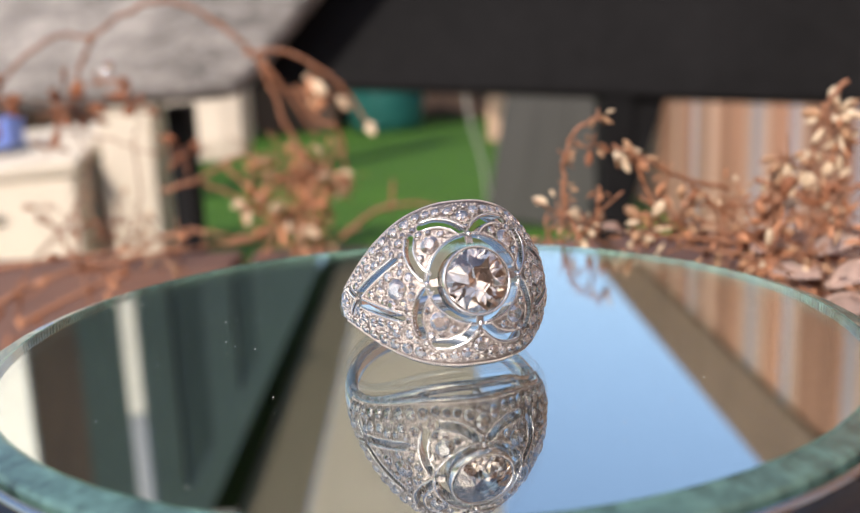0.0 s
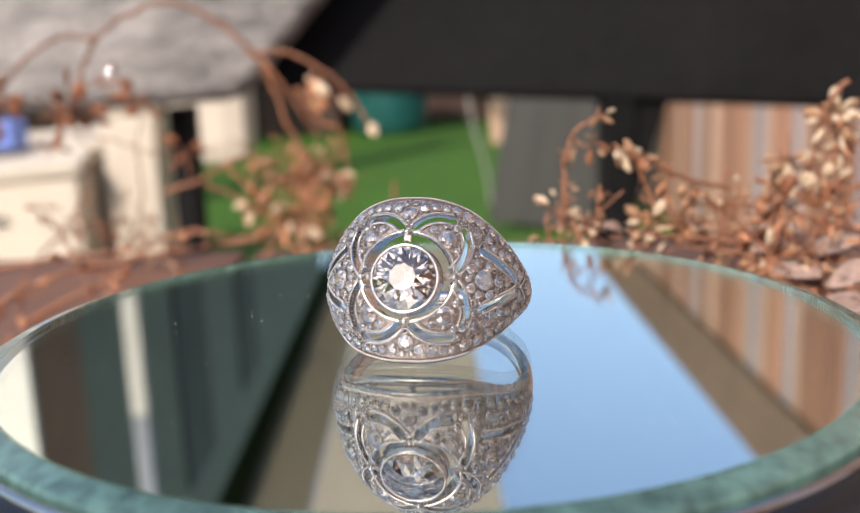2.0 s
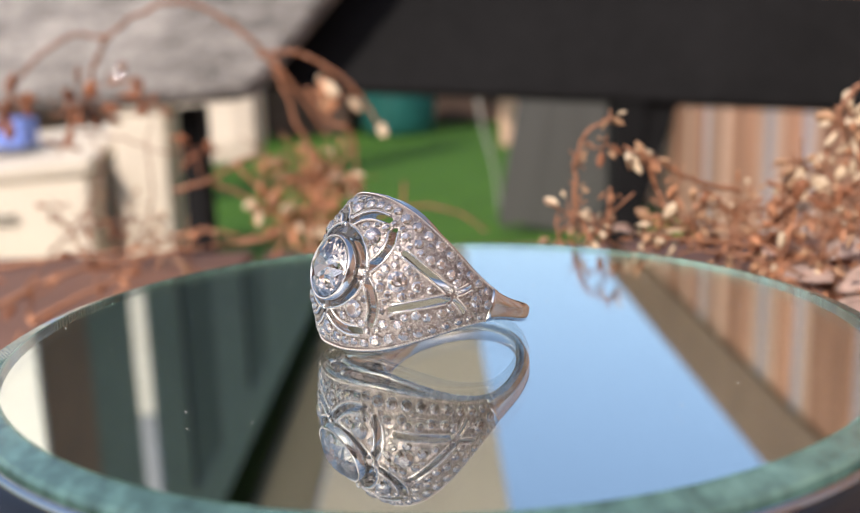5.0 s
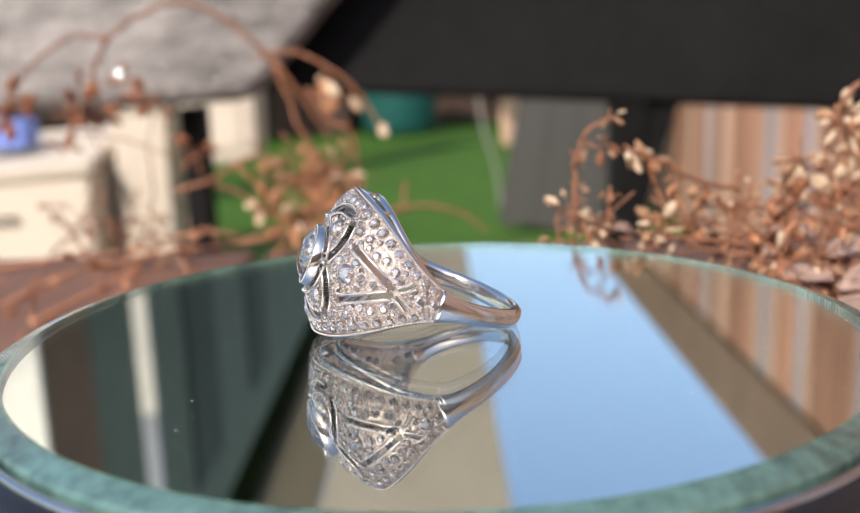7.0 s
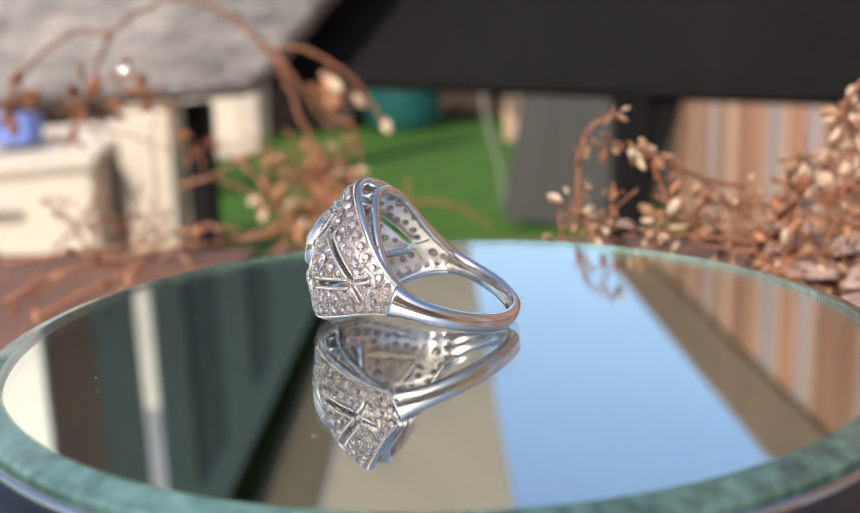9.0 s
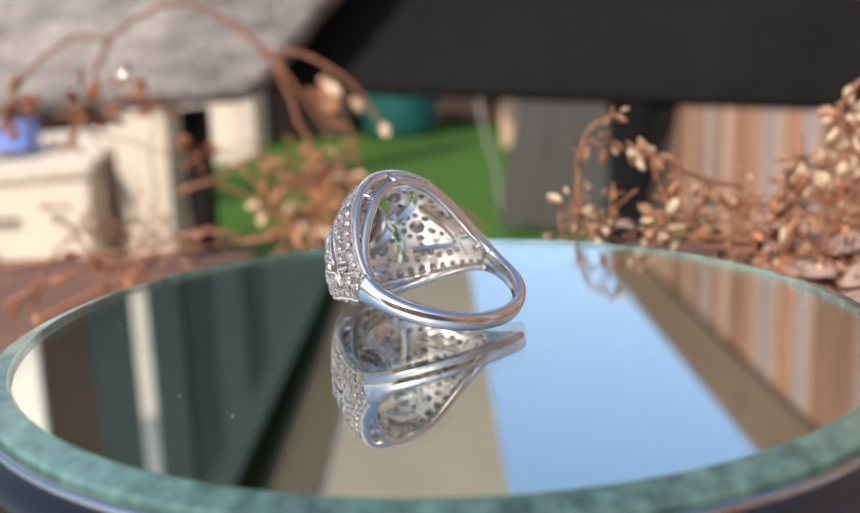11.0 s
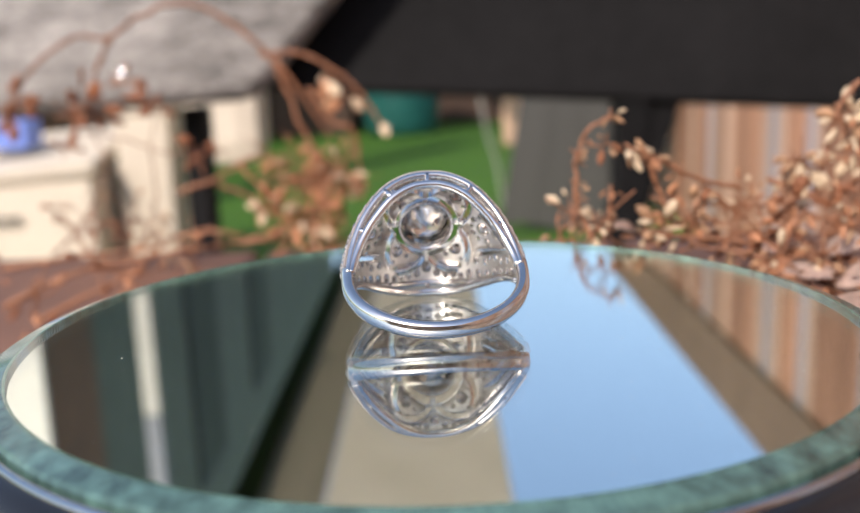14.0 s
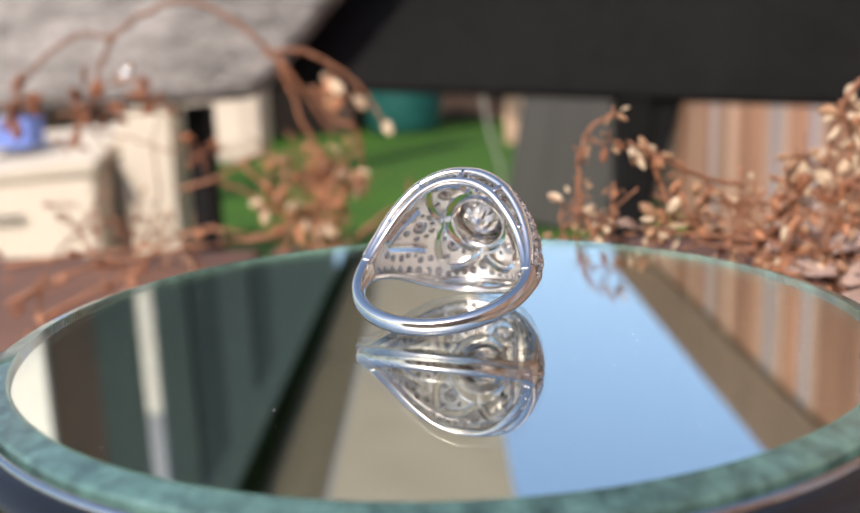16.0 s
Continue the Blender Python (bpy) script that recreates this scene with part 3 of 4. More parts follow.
def sprig(label, stems, clusters, seed, thick=0.0006, dark=False, grow=1.0):
    """stems: lines of control points; clusters: (place, spread, count, kinds, size)."""
    r = random.Random(seed)
    ob = thing("dried_sprig", label, "dried plant", group="dried sprigs round the mirror")
    thick *= grow * 0.88
    for line in stems:
        path = spline(line, 7)
        bend = [p + Vector((r.gauss(0, 0.00012 * grow), r.gauss(0, 0.0003 * grow), r.gauss(0, 0.00012 * grow))) for p in path]
        part("stem", tube(bend, thick, thick * 0.55, 6), STEM_DARK if dark else STEM, ob, smooth=True)
    for place, spread, count, kinds, size in clusters:
        c = Vector(place)
        reach = spread * 0.5 * grow
        for k in range(max(2, count // 3)):
            d = Vector((r.gauss(0, 1), r.gauss(0, 0.7), r.gauss(0, 1))) * reach
            side = Vector((r.gauss(0, 1), r.gauss(0, 1), r.gauss(0, 1))) * reach * 0.35
            line = spline([c - d * 1.5, c - d * 0.4 + side, c + d * 0.5 - side * 0.7, c + d * 1.6], 4)
            part("twig", tube(line, thick * 0.42, thick * 0.22, 5), STEM_DARK if dark else STEM, ob, smooth=True)
        for k in range(int(count * (1.0 if grow > 1 else 0.85))):
            d = Vector((r.gauss(0, 1), r.gauss(0, 0.8), r.gauss(0, 1)))
            q = c + d * reach
            turn = (d + Vector((0, 0, -0.5))).to_track_quat("Z", "Y").to_matrix().to_4x4()
            long = r.uniform(0.6, 1.5) * (0.75 if grow > 1 else 0.68) * grow * size
            wide = long * r.uniform(0.5, 1.35)
            shared("bud", r.choice(BUDS[r.choice(kinds)]), ob, Matrix.Translation(q) @ turn @ Matrix.Diagonal((wide, wide, long, 1)))
    return ob


sprig("arching reddish-brown dried stem with pale hanging buds on the table", [
    [(-0.0602, 0.3300, -0.0611), (-0.0561, 0.3360, -0.0443), (-0.0516, 0.3400, -0.0245), (-0.0619, 0.3420, -0.0016), (-0.0704, 0.3420, 0.0235), (-0.0814, 0.3400, 0.0385), (-0.0990, 0.3400, 0.0511), (-0.1158, 0.3400, 0.0552), (-0.1337, 0.3400, 0.0486), (-0.1456, 0.3400, 0.0411), (-0.1613, 0.3390, 0.0416), (-0.1794, 0.3380, 0.0309), (-0.1911, 0.3380, 0.0167), (-0.1964, 0.3380, 0.0045)],
    [(-0.0786, 0.3420, 0.0311), (-0.0614, 0.3440, 0.0313), (-0.0469, 0.3450, 0.0239), (-0.0349, 0.3450, 0.0136), (-0.0254, 0.3450, -0.0018)],
    [(-0.0713, 0.3420, 0.0285), (-0.0579, 0.3450, 0.0081), (-0.0490, 0.3480, -0.0076)],
    [(-0.1456, 0.3400, 0.0411), (-0.1533, 0.3400, 0.0264), (-0.1602, 0.3400, 0.0093)],
], [((-0.0505, 0.3450, 0.0190), 0.0012, 5, ("tan", "orange", "pale"), 1.25), ((-0.0400, 0.3450, 0.0120), 0.0010, 4, ("tan", "orange", "pale"), 1.1), ((-0.0250, 0.3450, -0.0020), 0.0005, 3, ("pale",), 0.95),
    ((-0.1614, 0.3400, 0.0094), 0.0035, 16, ("brown",), 1.1), ((-0.1921, 0.3380, 0.0130), 0.003, 14, ("brown",), 1.1), ((-0.1286, 0.3400, 0.0108), 0.0016, 7, ("brown",), 1.2),
    ((-0.1402, 0.3400, 0.0210), 0.002, 5, ("brown",), 0.8), ((-0.1709, 0.3400, -0.0078), 0.001, 4, ("brown",), 0.8)], 1, 0.00062, False, 2.5)
sprig("tangle of orange-tan dried twigs with small buds on the table", [
    [(-0.1436, 0.3360, -0.0649), (-0.1270, 0.3360, -0.0523), (-0.1089, 0.3370, -0.0479), (-0.0913, 0.3370, -0.0511)],
    [(-0.1209, 0.3400, -0.0299), (-0.1026, 0.3400, -0.0241), (-0.0869, 0.3410, -0.0158), (-0.0743, 0.3420, -0.0163)],
    [(-0.0919, 0.3400, -0.0181), (-0.0823, 0.3390, -0.0285), (-0.0752, 0.3380, -0.0389)],
    [(-0.0912, 0.3360, -0.0535), (-0.0706, 0.3370, -0.0492), (-0.0547, 0.3380, -0.0370), (-0.0436, 0.3390, -0.0196), (-0.0358, 0.3400, -0.0124)],
    [(-0.0761, 0.3340, -0.0614), (-0.0652, 0.3350, -0.0490), (-0.0570, 0.3360, -0.0366)],
    [(-0.1030, 0.3410, -0.0268), (-0.0906, 0.3410, -0.0323), (-0.0807, 0.3400, -0.0390)],
    [(-0.0398, 0.3320, -0.0545), (-0.0240, 0.3320, -0.0421), (-0.0088, 0.3330, -0.0390), (0.0087, 0.3330, -0.0421), (0.0237, 0.3330, -0.0516)],
    [(-0.0152, 0.3330, -0.0413), (-0.0139, 0.3330, -0.0274)],
    [(-0.0574, 0.3440, 0.0156), (-0.0482, 0.3450, 0.0003), (-0.0384, 0.3460, -0.0052), (-0.0357, 0.3460, -0.0284)],
], [((-0.0466, 0.3400, -0.0247), 0.0045, 44, ("tan", "orange", "orange", "pale"), 0.9), ((-0.0594, 0.3400, -0.0268), 0.0055, 40, ("orange", "orange", "tan"), 0.9), ((-0.0639, 0.3370, -0.0442), 0.0045, 40, ("orange", "orange", "tan", "pale"), 0.9),
    ((-0.0804, 0.3390, -0.0375), 0.0022, 9, ("pale", "orange"), 1.1), ((-0.0379, 0.3410, -0.0277), 0.0018, 7, ("pale", "tan"), 1.0), ((-0.0501, 0.3360, -0.0497), 0.0035, 26, ("orange", "tan"), 0.9),
    ((-0.0732, 0.3420, -0.0189), 0.0035, 12, ("tan", "orange"), 0.9)], 2, 0.00058, False, 2.5)
sprig("fine dark dried twigs with tiny seed heads on the table", [
    [(-0.1549, 0.3380, -0.0676), (-0.1376, 0.3380, -0.0497), (-0.1306, 0.3380, -0.0293), (-0.1309, 0.3380, -0.0065), (-0.1256, 0.3380, 0.0108)],
    [(-0.1816, 0.3360, -0.0583), (-0.1646, 0.3370, -0.0409), (-0.1521, 0.3380, -0.0158), (-0.1580, 0.3380, -0.0006)],
    [(-0.1760, 0.3370, -0.0509), (-0.1572, 0.3370, -0.0437), (-0.1366, 0.3370, -0.0418)],
    [(-0.1605, 0.3380, -0.0005), (-0.1409, 0.3380, -0.0049), (-0.1241, 0.3390, -0.0118), (-0.1063, 0.3390, -0.0099)],
], [((-0.1628, 0.3370, -0.0474), 0.0045, 20, ("brown",), 0.55), ((-0.1417, 0.3370, -0.0416), 0.0050, 22, ("brown", "tan"), 0.55), ((-0.1780, 0.3370, -0.0347), 0.0012, 5, ("brown",), 0.8),
    ((-0.1319, 0.3360, -0.0496), 0.004, 16, ("tan", "pale"), 0.6), ((-0.1065, 0.3390, -0.0124), 0.0025, 9, ("brown",), 0.8)], 3, 0.00028, True, 2.5)
sprig("rusty dried twigs lying along the table behind the mirror", [
    [(-0.1339, 0.1800, -0.0420), (-0.1151, 0.1860, -0.0337), (-0.0921, 0.1900, -0.0301), (-0.0718, 0.1920, -0.0277), (-0.0544, 0.1920, -0.0265)],
    [(-0.1380, 0.1920, -0.0326), (-0.1159, 0.1940, -0.0302), (-0.0867, 0.1960, -0.0280)],
    [(-0.1218, 0.1740, -0.0459), (-0.1092, 0.1820, -0.0399), (-0.0918, 0.1880, -0.0332)],
], [((-0.1243, 0.1820, -0.0394), 0.006, 12, ("brown", "orange"), 1.0), ((-0.1020, 0.1880, -0.0329), 0.006, 14, ("brown", "orange"), 0.9), ((-0.0804, 0.1920, -0.0283), 0.005, 12, ("orange", "tan"), 0.8)], 4, 0.0007, False, 1.7)
sprig("curled dried stem with pale bud tips beside the mirror", [
    [(0.0288, 0.0720, -0.0058), (0.0260, 0.0740, 0.0012), (0.0261, 0.0740, 0.0093), (0.0281, 0.0740, 0.0143), (0.0321, 0.0740, 0.0167)],
    [(0.0318, 0.0720, -0.0049), (0.0318, 0.0720, 0.0003), (0.0320, 0.0720, 0.0043)],
    [(0.0578, 0.0780, 0.0021), (0.0500, 0.0760, 0.0042), (0.0422, 0.0740, 0.0078), (0.0351, 0.0740, 0.0116)],
    [(0.0394, 0.0750, 0.0088), (0.0418, 0.0760, 0.0024), (0.0450, 0.0760, -0.0050)],
], [((0.0323, 0.0740, 0.0170), 0.0010, 5, ("pale", "tan"), 0.8), ((0.0311, 0.0740, 0.0117), 0.0018, 8, ("tan", "brown"), 0.9), ((0.0356, 0.0740, 0.0105), 0.0010, 9, ("pale", "tan"), 1.5),
    ((0.0392, 0.0740, 0.0089), 0.0022, 9, ("orange", "tan"), 0.9), ((0.0320, 0.0720, 0.0038), 0.0009, 4, ("orange",), 0.8), ((0.0263, 0.0740, 0.0093), 0.0010, 5, ("tan", "orange"), 0.6),
    ((0.0260, 0.0740, 0.0032), 0.0016, 7, ("tan", "orange"), 0.6), ((0.0456, 0.0750, 0.0055), 0.002, 7, ("orange",), 0.8)], 5, 0.0006)
sprig("dense rust-brown dried twigs with cream buds beside the mirror", [
    [(0.0811, 0.0820, 0.0212), (0.0774, 0.0820, 0.0162), (0.0744, 0.0810, 0.0059), (0.0681, 0.0800, -0.0022), (0.0592, 0.0780, -0.0059)],
    [(0.0804, 0.0780, 0.0029), (0.0714, 0.0780, 0.0001), (0.0611, 0.0780, -0.0017), (0.0504, 0.0770, -0.0006)],
    [(0.0751, 0.0640, -0.0098), (0.0658, 0.0700, -0.0087), (0.0532, 0.0720, -0.0066), (0.0389, 0.0720, -0.0051)],
    [(0.0503, 0.0770, 0.0030), (0.0556, 0.0770, -0.0013), (0.0627, 0.0760, -0.0077)],
    [(0.0637, 0.0800, 0.0032), (0.0701, 0.0800, 0.0009), (0.0809, 0.0780, -0.0045)],
    [(0.0710, 0.0540, -0.0151), (0.0658, 0.0620, -0.0120), (0.0581, 0.0680, -0.0091), (0.0469, 0.0710, -0.0073)],
    [(0.0451, 0.0770, 0.0022), (0.0429, 0.0760, -0.0029), (0.0415, 0.0740, -0.0066)],
], [((0.0700, 0.0800, 0.0062), 0.0026, 32, ("pale", "pale", "tan"), 1.35), ((0.0790, 0.0820, 0.0140), 0.0035, 28, ("pale", "pale", "tan", "orange"), 1.3), ((0.0805, 0.0810, 0.0090), 0.003, 16, ("pale", "orange"), 1.0),
    ((0.0580, 0.0780, -0.0011), 0.0040, 20, ("tan", "pale"), 0.7), ((0.0414, 0.0740, -0.0045), 0.0020, 14, ("pale", "tan"), 1.2), ((0.0478, 0.0750, -0.0039), 0.005, 34, ("orange", "tan", "pale", "brown"), 1.1),
    ((0.0558, 0.0740, -0.0061), 0.005, 34, ("orange", "orange", "tan", "brown"), 1.15), ((0.0647, 0.0730, -0.0062), 0.006, 38, ("orange", "orange", "tan", "brown"), 1.2), ((0.0745, 0.0720, -0.0053), 0.006, 38, ("orange", "tan", "brown", "pale"), 1.2),
    ((0.0298, 0.0720, -0.0038), 0.0040, 22, ("orange", "tan", "pale"), 1.0), ((0.0249, 0.0730, -0.0002), 0.0028, 12, ("tan", "pale"), 0.9), ((0.0227, 0.0720, -0.0046), 0.003, 10, ("orange", "tan"), 0.8),
    ((0.0684, 0.0780, -0.0009), 0.006, 24, ("orange", "brown"), 1.0), ((0.0776, 0.0780, 0.0009), 0.006, 24, ("orange", "brown", "pale"), 1.0), ((0.0390, 0.0720, -0.0062), 0.003, 12, ("pale", "orange"), 0.8)], 6, 0.00065)
sprig("pinkish dried leaf litter lying behind the mirror edge", [
    [(0.0676, 0.0460, -0.0155), (0.0655, 0.0560, -0.0135), (0.0591, 0.0650, -0.0105)],
    [(0.0718, 0.0560, -0.0137), (0.0656, 0.0640, -0.0105), (0.0557, 0.0700, -0.0089)],
], [((0.0681, 0.0580, -0.0121), 0.006, 22, ("orange", "tan"), 1.2), ((0.0614, 0.0660, -0.0098), 0.005, 18, ("orange", "tan", "pale"), 1.1), ((0.0684, 0.0640, -0.0086), 0.006, 22, ("tan", "orange"), 1.2)], 7, 0.0008)



# ---- curled dry leaves behind the mirror ----
def dry_leaf(place, size, turn, seed):
    """A thin curled leaf blade with a midrib fold and a wavy edge."""
    r = random.Random(seed)
    bm = bmesh.new()
    rows = []
    for i in range(9):
        u = i / 8
        wide = 0.20 * math.sin(math.pi * min(1, u * 0.93 + 0.05)) ** 0.8 * r.uniform(0.85, 1.15)
        row = []
        for k in range(7):
            v = k / 3 - 1
            row.append(bm.verts.new(Vector((u - 0.5, v * wide, 0.22 * abs(v) ** 1.4 * wide + 0.16 * math.sin(2.6 * u) + r.uniform(-0.02, 0.02))) * size))
        rows.append(row)
    for a, b in zip(rows, rows[1:]):
        for k in range(6):
            bm.faces.new((a[k], b[k], b[k + 1], a[k + 1]))
    bmesh.ops.solidify(bm, geom=bm.faces[:], thickness=0.0003)
    ob = part("dry_leaf", bm, LEAF, None, smooth=True)
    ob.matrix_world = Matrix.Translation(place) @ Euler([radians(a) for a in turn]).to_matrix().to_4x4()
    tagged(ob, "curled pale pink dry leaf among the dried twigs", "dry leaf", "dry leaves behind the mirror")


for place, size, turn in (((0.0655, 0.058, -0.0110), 0.009, (40, 10, 20)), ((0.0725, 0.064, -0.0075), 0.011, (50, -15, -30)), ((0.0595, 0.067, -0.0085), 0.008, (30, 20, 60)), ((0.0700, 0.052, -0.0150), 0.010, (30, 0, -10)),
                          ((0.0345, 0.073, -0.0040), 0.006, (60, 20, 40)), ((0.0245, 0.073, -0.0015), 0.005, (70, -20, 80)), ((0.0660, 0.066, -0.0090), 0.008, (35, -10, 140)), ((0.0680, 0.048, -0.0150), 0.012, (25, 5, 35)), ((0.0740, 0.058, -0.0115), 0.013, (35, -10, 15)), ((0.0640, 0.062, -0.0115), 0.010, (40, 0, -40)), ((0.0760, 0.066, -0.0085), 0.010, (45, 10, 70))):
    dry_leaf(place, size, turn, int(size * 1e5) + int(turn[2]))

# ---- garden bench behind the table ----
bench = thing("garden_bench", "black-painted wooden garden bench, shade on its backrest put into the colour", "bench")
bb = part("backrest", box(-0.95, -0.025, -0.075, 0.95, 0.025, 0.075, 0.008), SHADED_BLACK, bench, "broad black backrest board")
bb.matrix_basis = pose(0.10, 1.20, 0.042, -8, 3.9, 0)
for x, w in ((-0.335, 0.028), (0.240, 0.042)):
    part("leg", box(x, 1.17, GROUND + 0.03, x + w, 1.23, -0.03, 0.004), SHADED_BLACK, bench)
brace = part("brace", box(-0.024, -0.02, -0.13, 0.024, 0.02, 0.11, 0.004), SHADED_BLACK, bench, "slanting black brace")
brace.matrix_basis = pose(0.281, 1.20, -0.112, 0, 17, 0)
pillow = thing("seat_cushion", "light grey woven cushion leaning on the bench", "cushion", pose(-0.575, 1.125, 0.062, 80, -2.0, 0))
top = box(-0.44, -0.095, -0.03, 0.44, 0.095, 0.03, 0.022)
for v in top.verts:
    v.co.x += 0.95 * v.co.y if v.co.x > 0 else 0
part("cover", top, TWEED, pillow, smooth=True)
rnd = random.Random(8)
glint = bmesh.new()
half = (SUN_TO + Vector((0.33, -1.2, 0.0)).normalized()).normalized()
for k in range(26):
    near = k < 20
    c = Vector((rnd.uniform(0.16, 0.33), 0, rnd.uniform(-0.085, -0.03))) if near else Vector((rnd.uniform(-0.35, 0.36), 0, rnd.uniform(-0.085, 0.085)))
    n = (half + Vector((rnd.gauss(0, 0.09), rnd.gauss(0, 0.09), rnd.gauss(0, 0.09)))).normalized()
    u = n.cross(Vector((0, 0, 1))).normalized()
    w = n.cross(u)
    size = rnd.uniform(0.0005, 0.0010)
    p = Vector((-0.575, 1.125, 0.062)) + Vector((c.x, -0.033 + 0.176 * c.z, 0.005 + 0.985 * c.z))
    glint.faces.new([glint.verts.new(p + (u * math.cos(q) + w * math.sin(q)) * size) for q in [j * math.pi / 3 for j in range(6)]])
sq = part("sequin", glint, CHROME, pillow, "tiny glittering sequins")
tagged(sq, kind="stuff")
sq.matrix_parent_inverse = pillow.matrix_world.inverted()

# ---- garden: cream blocks, pots, panels ----
def block(name, label, category, x0, y0, z0, x1, y1, z1, material, bevel=0.02, turn=0.0):
    ob = thing(name, label, category, pose((x0 + x1) / 2, (y0 + y1) / 2, z0, 0, 0, turn))
    part("body", box(-(x1 - x0) / 2, -(y1 - y0) / 2, 0, (x1 - x0) / 2, (y1 - y0) / 2, z1 - z0, bevel), material, ob)
    return ob


chest = block("storage_bench", "cream garden storage bench in full sun", "storage bench", -1.95, 3.3, GROUND, -1.235, 3.9, -0.36, CREAM, 0.03)
lid = part("lid", box(-0.375, -0.32, 0, 0.375, 0.31, 0.05, 0.015), CREAM, chest, "sloping cream lid")
lid.matrix_basis = pose(0, 0, 0.47, 9, -4, 0)
part("handle", tube(spline([(-0.08, -0.305, 0.30), (-0.07, -0.33, 0.30), (0.07, -0.33, 0.30), (0.08, -0.305, 0.30)], 5), 0.008), GUTTER, chest, "dark handle")
planter = block("planter", "tall cream planter block in full sun", "planter", -1.19, 3.45, GROUND, -0.985, 3.7, -0.15, CREAM, 0.03)
part("rim", box(-0.115, -0.137, 0.652, 0.115, 0.137, 0.72, 0.012), CREAM, planter)
block("lantern_post", "dark wooden post carrying a cream box lantern", "lantern", -0.91, 3.46, GROUND, -0.86, 3.51, -0.20, DARK_WOOD, 0.005)
block("box_lantern", "cream box lantern with cut corners", "lantern", -0.925, 3.35, -0.352, -0.625, 3.60, -0.010, CREAM, 0.09)
block("blue_box", "small blue plastic box on the storage bench", "box", -1.70, 3.42, -0.262, -1.50, 3.57, -0.16, BLUE, 0.01)
gate = thing("gate_panel", "dark grey composite gate panel", "gate", pose(0.565, 4.225, GROUND, 0, 10.5, 0))
for k in range(4):
    part("board", box(-0.29 + k * 0.1450, -0.02, 0.02, -0.1455 + k * 0.1450, 0.02, 1.05, 0.006), GREY_BOARD, gate)
for z in (0.15, 0.85):
    part("rail", box(-0.28, 0.021, z, 0.28, 0.05, z + 0.09, 0.004), GREY_BOARD, gate)
for x in (-0.27, 0.22):
    part("foot", box(x, -0.018, 0, x + 0.05, 0.018, 0.019), GREY_BOARD, gate)
block("plank_stack", "pale terracotta boards standing behind the lawn", "boards", 0.60, 8.5, GROUND, 0.98, 8.6, 0.20, PEACH, 0.01)
block("log_store", "dark brown wooden log store behind the lawn", "log store", -1.75, 10.2, GROUND, -0.9, 10.9, 0.25, DARK_WOOD, 0.02)
block("back_fence", "dark weathered fence behind the lawn", "fence", -8.0, 11.6, GROUND, 3.0, 11.7, 0.4, DARK_WOOD, 0.01)
block("hedge_wall", "brown garden wall beyond the fence", "wall", 1.6, 6.6, GROUND, 9.0, 6.8, 0.2, BROWN_WALL, 0.01)
pot = thing("water_butt", "teal plastic water butt behind the lawn", "water butt", pose(-0.36, 10.1, GROUND))
part("body", lathe([(0, 0), (0.34, 0), (0.38, 0.10), (0.42, 0.5), (0.40, 1.0), (0.43, 1.01), (0.43, 1.06), (0.36, 1.06), (0.34, 0.95), (0, 0.94)], 40), TEAL, pot, smooth=True)
hose = thing("garden_hose", "pale garden hose standing up from the lawn in a bow", "hose")
part("tube", tube(spline([(0.215, 4.60, -0.06), (0.222, 4.60, -0.20), (0.25, 4.60, -0.36), (0.295, 4.60, -0.52), (0.32, 4.62, -0.70), (0.33, 4.64, GROUND + 0.008), (0.35, 4.9, GROUND + 0.008)], 8), 0.007), HOSE, hose, smooth=True)
FX, FTOP = 1.15, 1.41


# ---- fence along the lawn ----
fence = thing("fence", "sunlit brown vertical-plank garden fence", "fence", kind="structure")
rnd = random.Random(21)
# the run before y = 0.9 is unseen, added for warm reflections in the ring
y = -3.2
while y < 6.2:
    w = rnd.choice((0.06, 0.075, 0.095))
    pick = rnd.random()
    o = part("plank", box(FX, y, GROUND, FX + 0.02, y + w - 0.012, FTOP + rnd.uniform(-0.01, 0.01), 0.003), LILAC if pick < 0.16 else PINK_PLANK if pick < 0.5 else FENCE, fence)
    y += w
part("capping", box(FX - 0.011, -3.2, FTOP - 0.265, FX - 0.003, 6.2, FTOP + 0.02, 0.004), CAPPING, fence, "dark brown capping boards")
for z in (-0.5, 0.3, 1.1):
    part("rail", box(FX + 0.022, -3.2, z, FX + 0.06, 6.2, z + 0.07, 0.004), FENCE, fence)

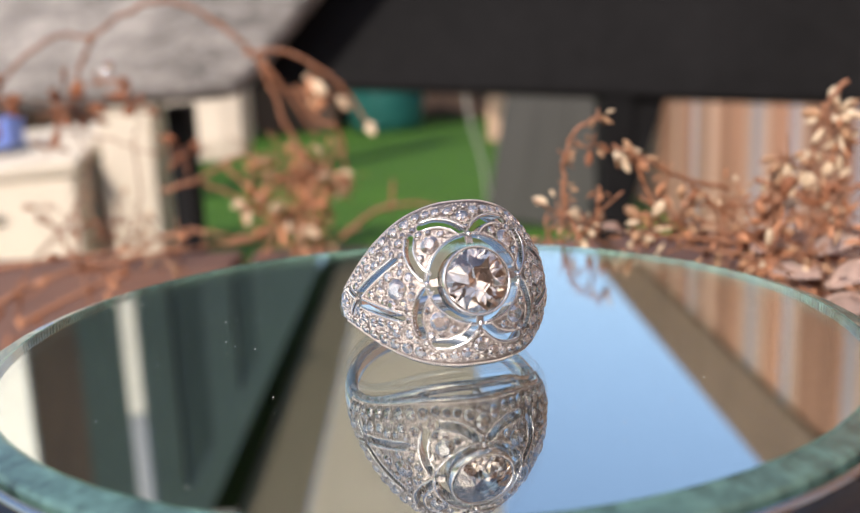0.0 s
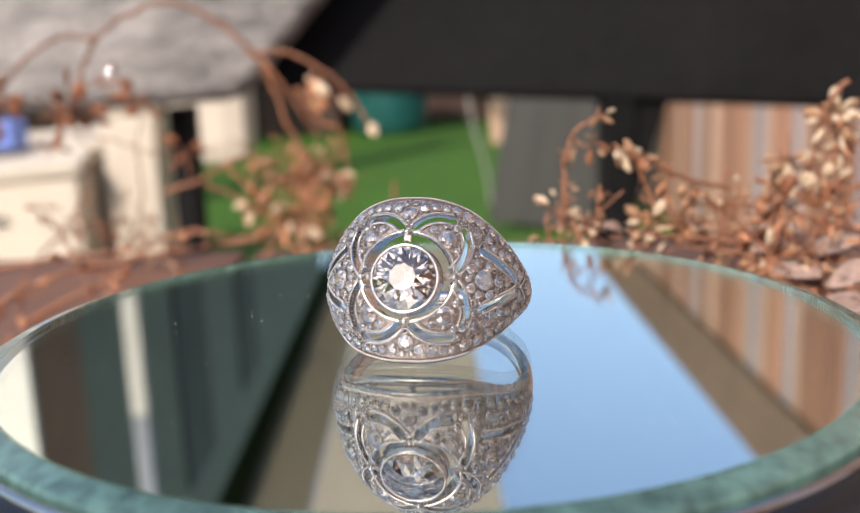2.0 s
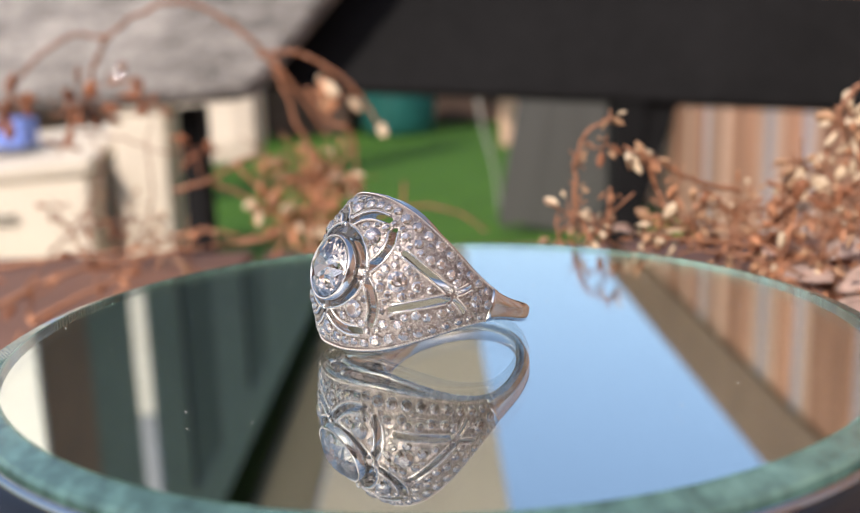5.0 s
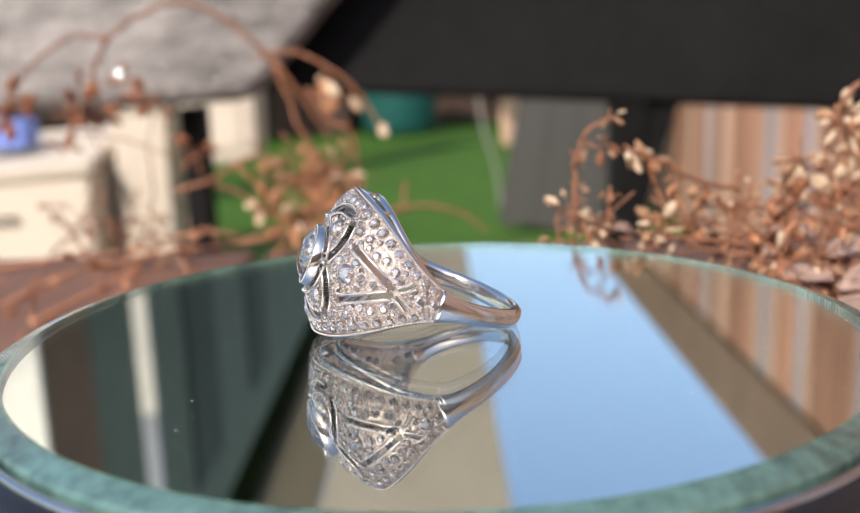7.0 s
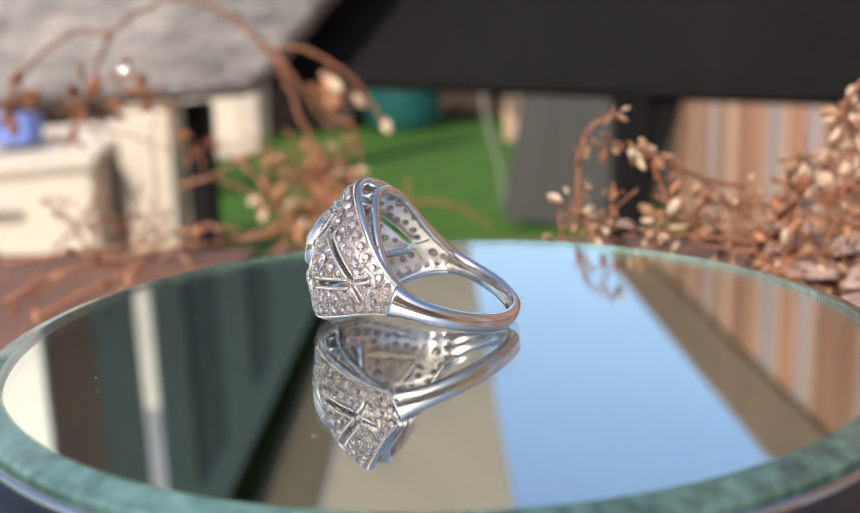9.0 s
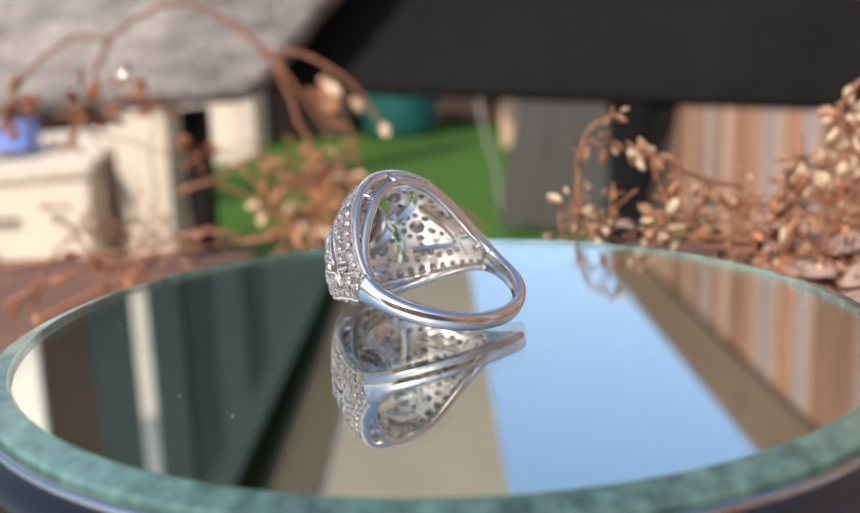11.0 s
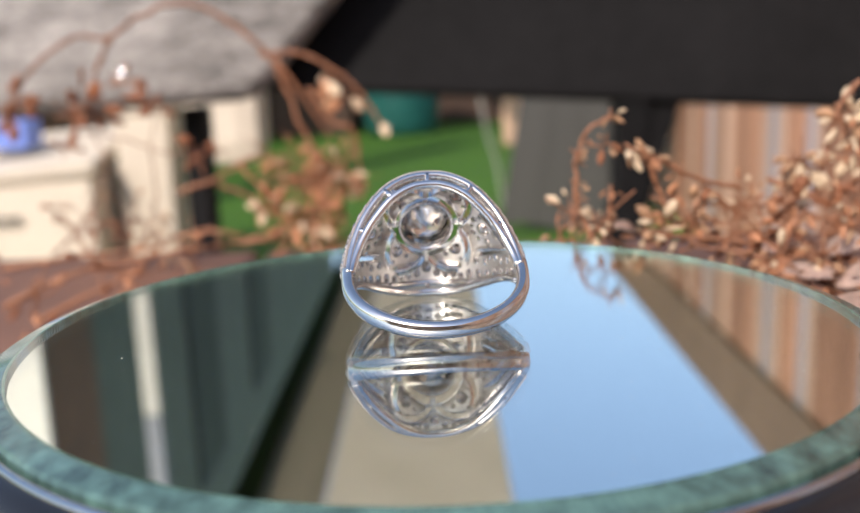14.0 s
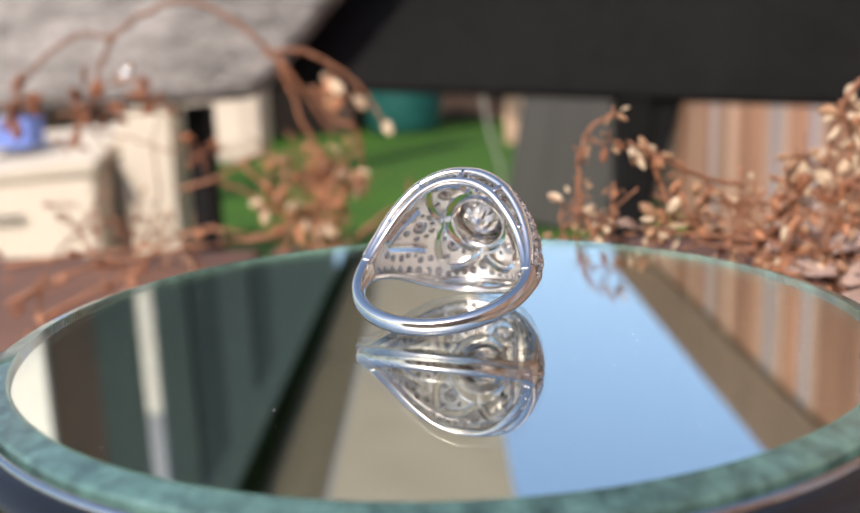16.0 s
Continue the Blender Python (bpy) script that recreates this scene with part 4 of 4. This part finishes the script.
# ---- house beside the garden ----
house = thing("house", "grey-green rendered house with white posts and a beige porch roof", "house", kind="structure")
WX = -3.2
for y0, y1, m, lab in ((6.6, 8.3, BROWN_WALL, "dark brown wall"), (8.302, 28.0, GREY_WALL, "grey-green rendered wall")):
    part("wall", box(WX - 0.2, y0, GROUND, WX, y1, 6.5), m, house, lab)
part("wing_wall", box(-2.35, 4.40, GROUND, -1.985, 4.44, 3.0), WHITE_PAINT, house, "sunlit white pillar")
part("post", box(-1.95, 5.75, GROUND, -1.845, 5.80, 2.20, 0.01), POST_SHADED, house, "white porch post")
part("post_top", box(-1.95, 5.752, 2.204, -1.845, 5.80, 3.9, 0.01), POST_GREY, house, "grey-blue upper post")
for y in (11.4, 15.2):
    win = part("window", box(WX + 0.003, y, 0.4, WX + 0.05, y + 1.5, 5.4, 0.01), GREY_BOARD, house, "tall dark-framed window")
    part("pane", box(WX + 0.052, y + 0.08, 0.48, WX + 0.056, y + 1.42, 5.32), PANE, win)
RZ = 2.42
part("gutter", box(-1.20, 4.6, RZ - 0.10, -1.05, 18, RZ + 0.05, 0.01), GUTTER, house, "black gutter beam")
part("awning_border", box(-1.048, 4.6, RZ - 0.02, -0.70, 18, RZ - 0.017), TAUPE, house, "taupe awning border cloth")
for k in range(10):
    part("awning_panel", box(-0.698, 4.6 + 1.3 * k, RZ, 0.36, 5.898 + 1.3 * k, RZ + 0.003), AWNING, house, "sunlit beige awning cloth")

# ---- unseen brick wall, added behind the viewer to warm the ring's reflections ----
rear = thing("rear_wall", "unseen pale brown brick wall added to warm the ring's reflections", "wall", kind="structure")
part("brickwork", box(-4.5, -3.5, GROUND, 4.5, -3.25, 1.40, 0.01), REAR_BRICK, rear)
part("coping", box(-4.5, -3.53, 1.403, 4.5, -3.22, 1.46, 0.01), PAVING, rear)

# ---- turning of the mirror and the ring ----
LEAN = 20.6
SETTLE = pose(0, 0, 0, -LEAN, 0, 0)
low = min((SETTLE @ o.matrix_basis @ v.co).z for o in ring.children for v in o.data.vertices)
REST = Matrix.Translation((0, 0, -low)) @ SETTLE
RATE, FACING = 13.61, 1.15


def motions():
    times = [k * 0.5 for k in range(33)]
    turn = [(t, pose(0, 0, 0, 0, 0, -RATE * (t - FACING))) for t in times]
    walk(mirror, turn)
    rows = []
    for t, m in turn:
        c, d = math.cos(radians(RATE * (t - FACING))), math.sin(radians(RATE * (t - FACING)))
        rows.append((t, Matrix.Translation((0.001 * (0.19 + 0.50 * c - 0.94 * d), 0.001 * (-1.48 - 2.25 * c + 0.55 * d), 0)) @ m @ REST))
    walk(ring, rows)


motions()
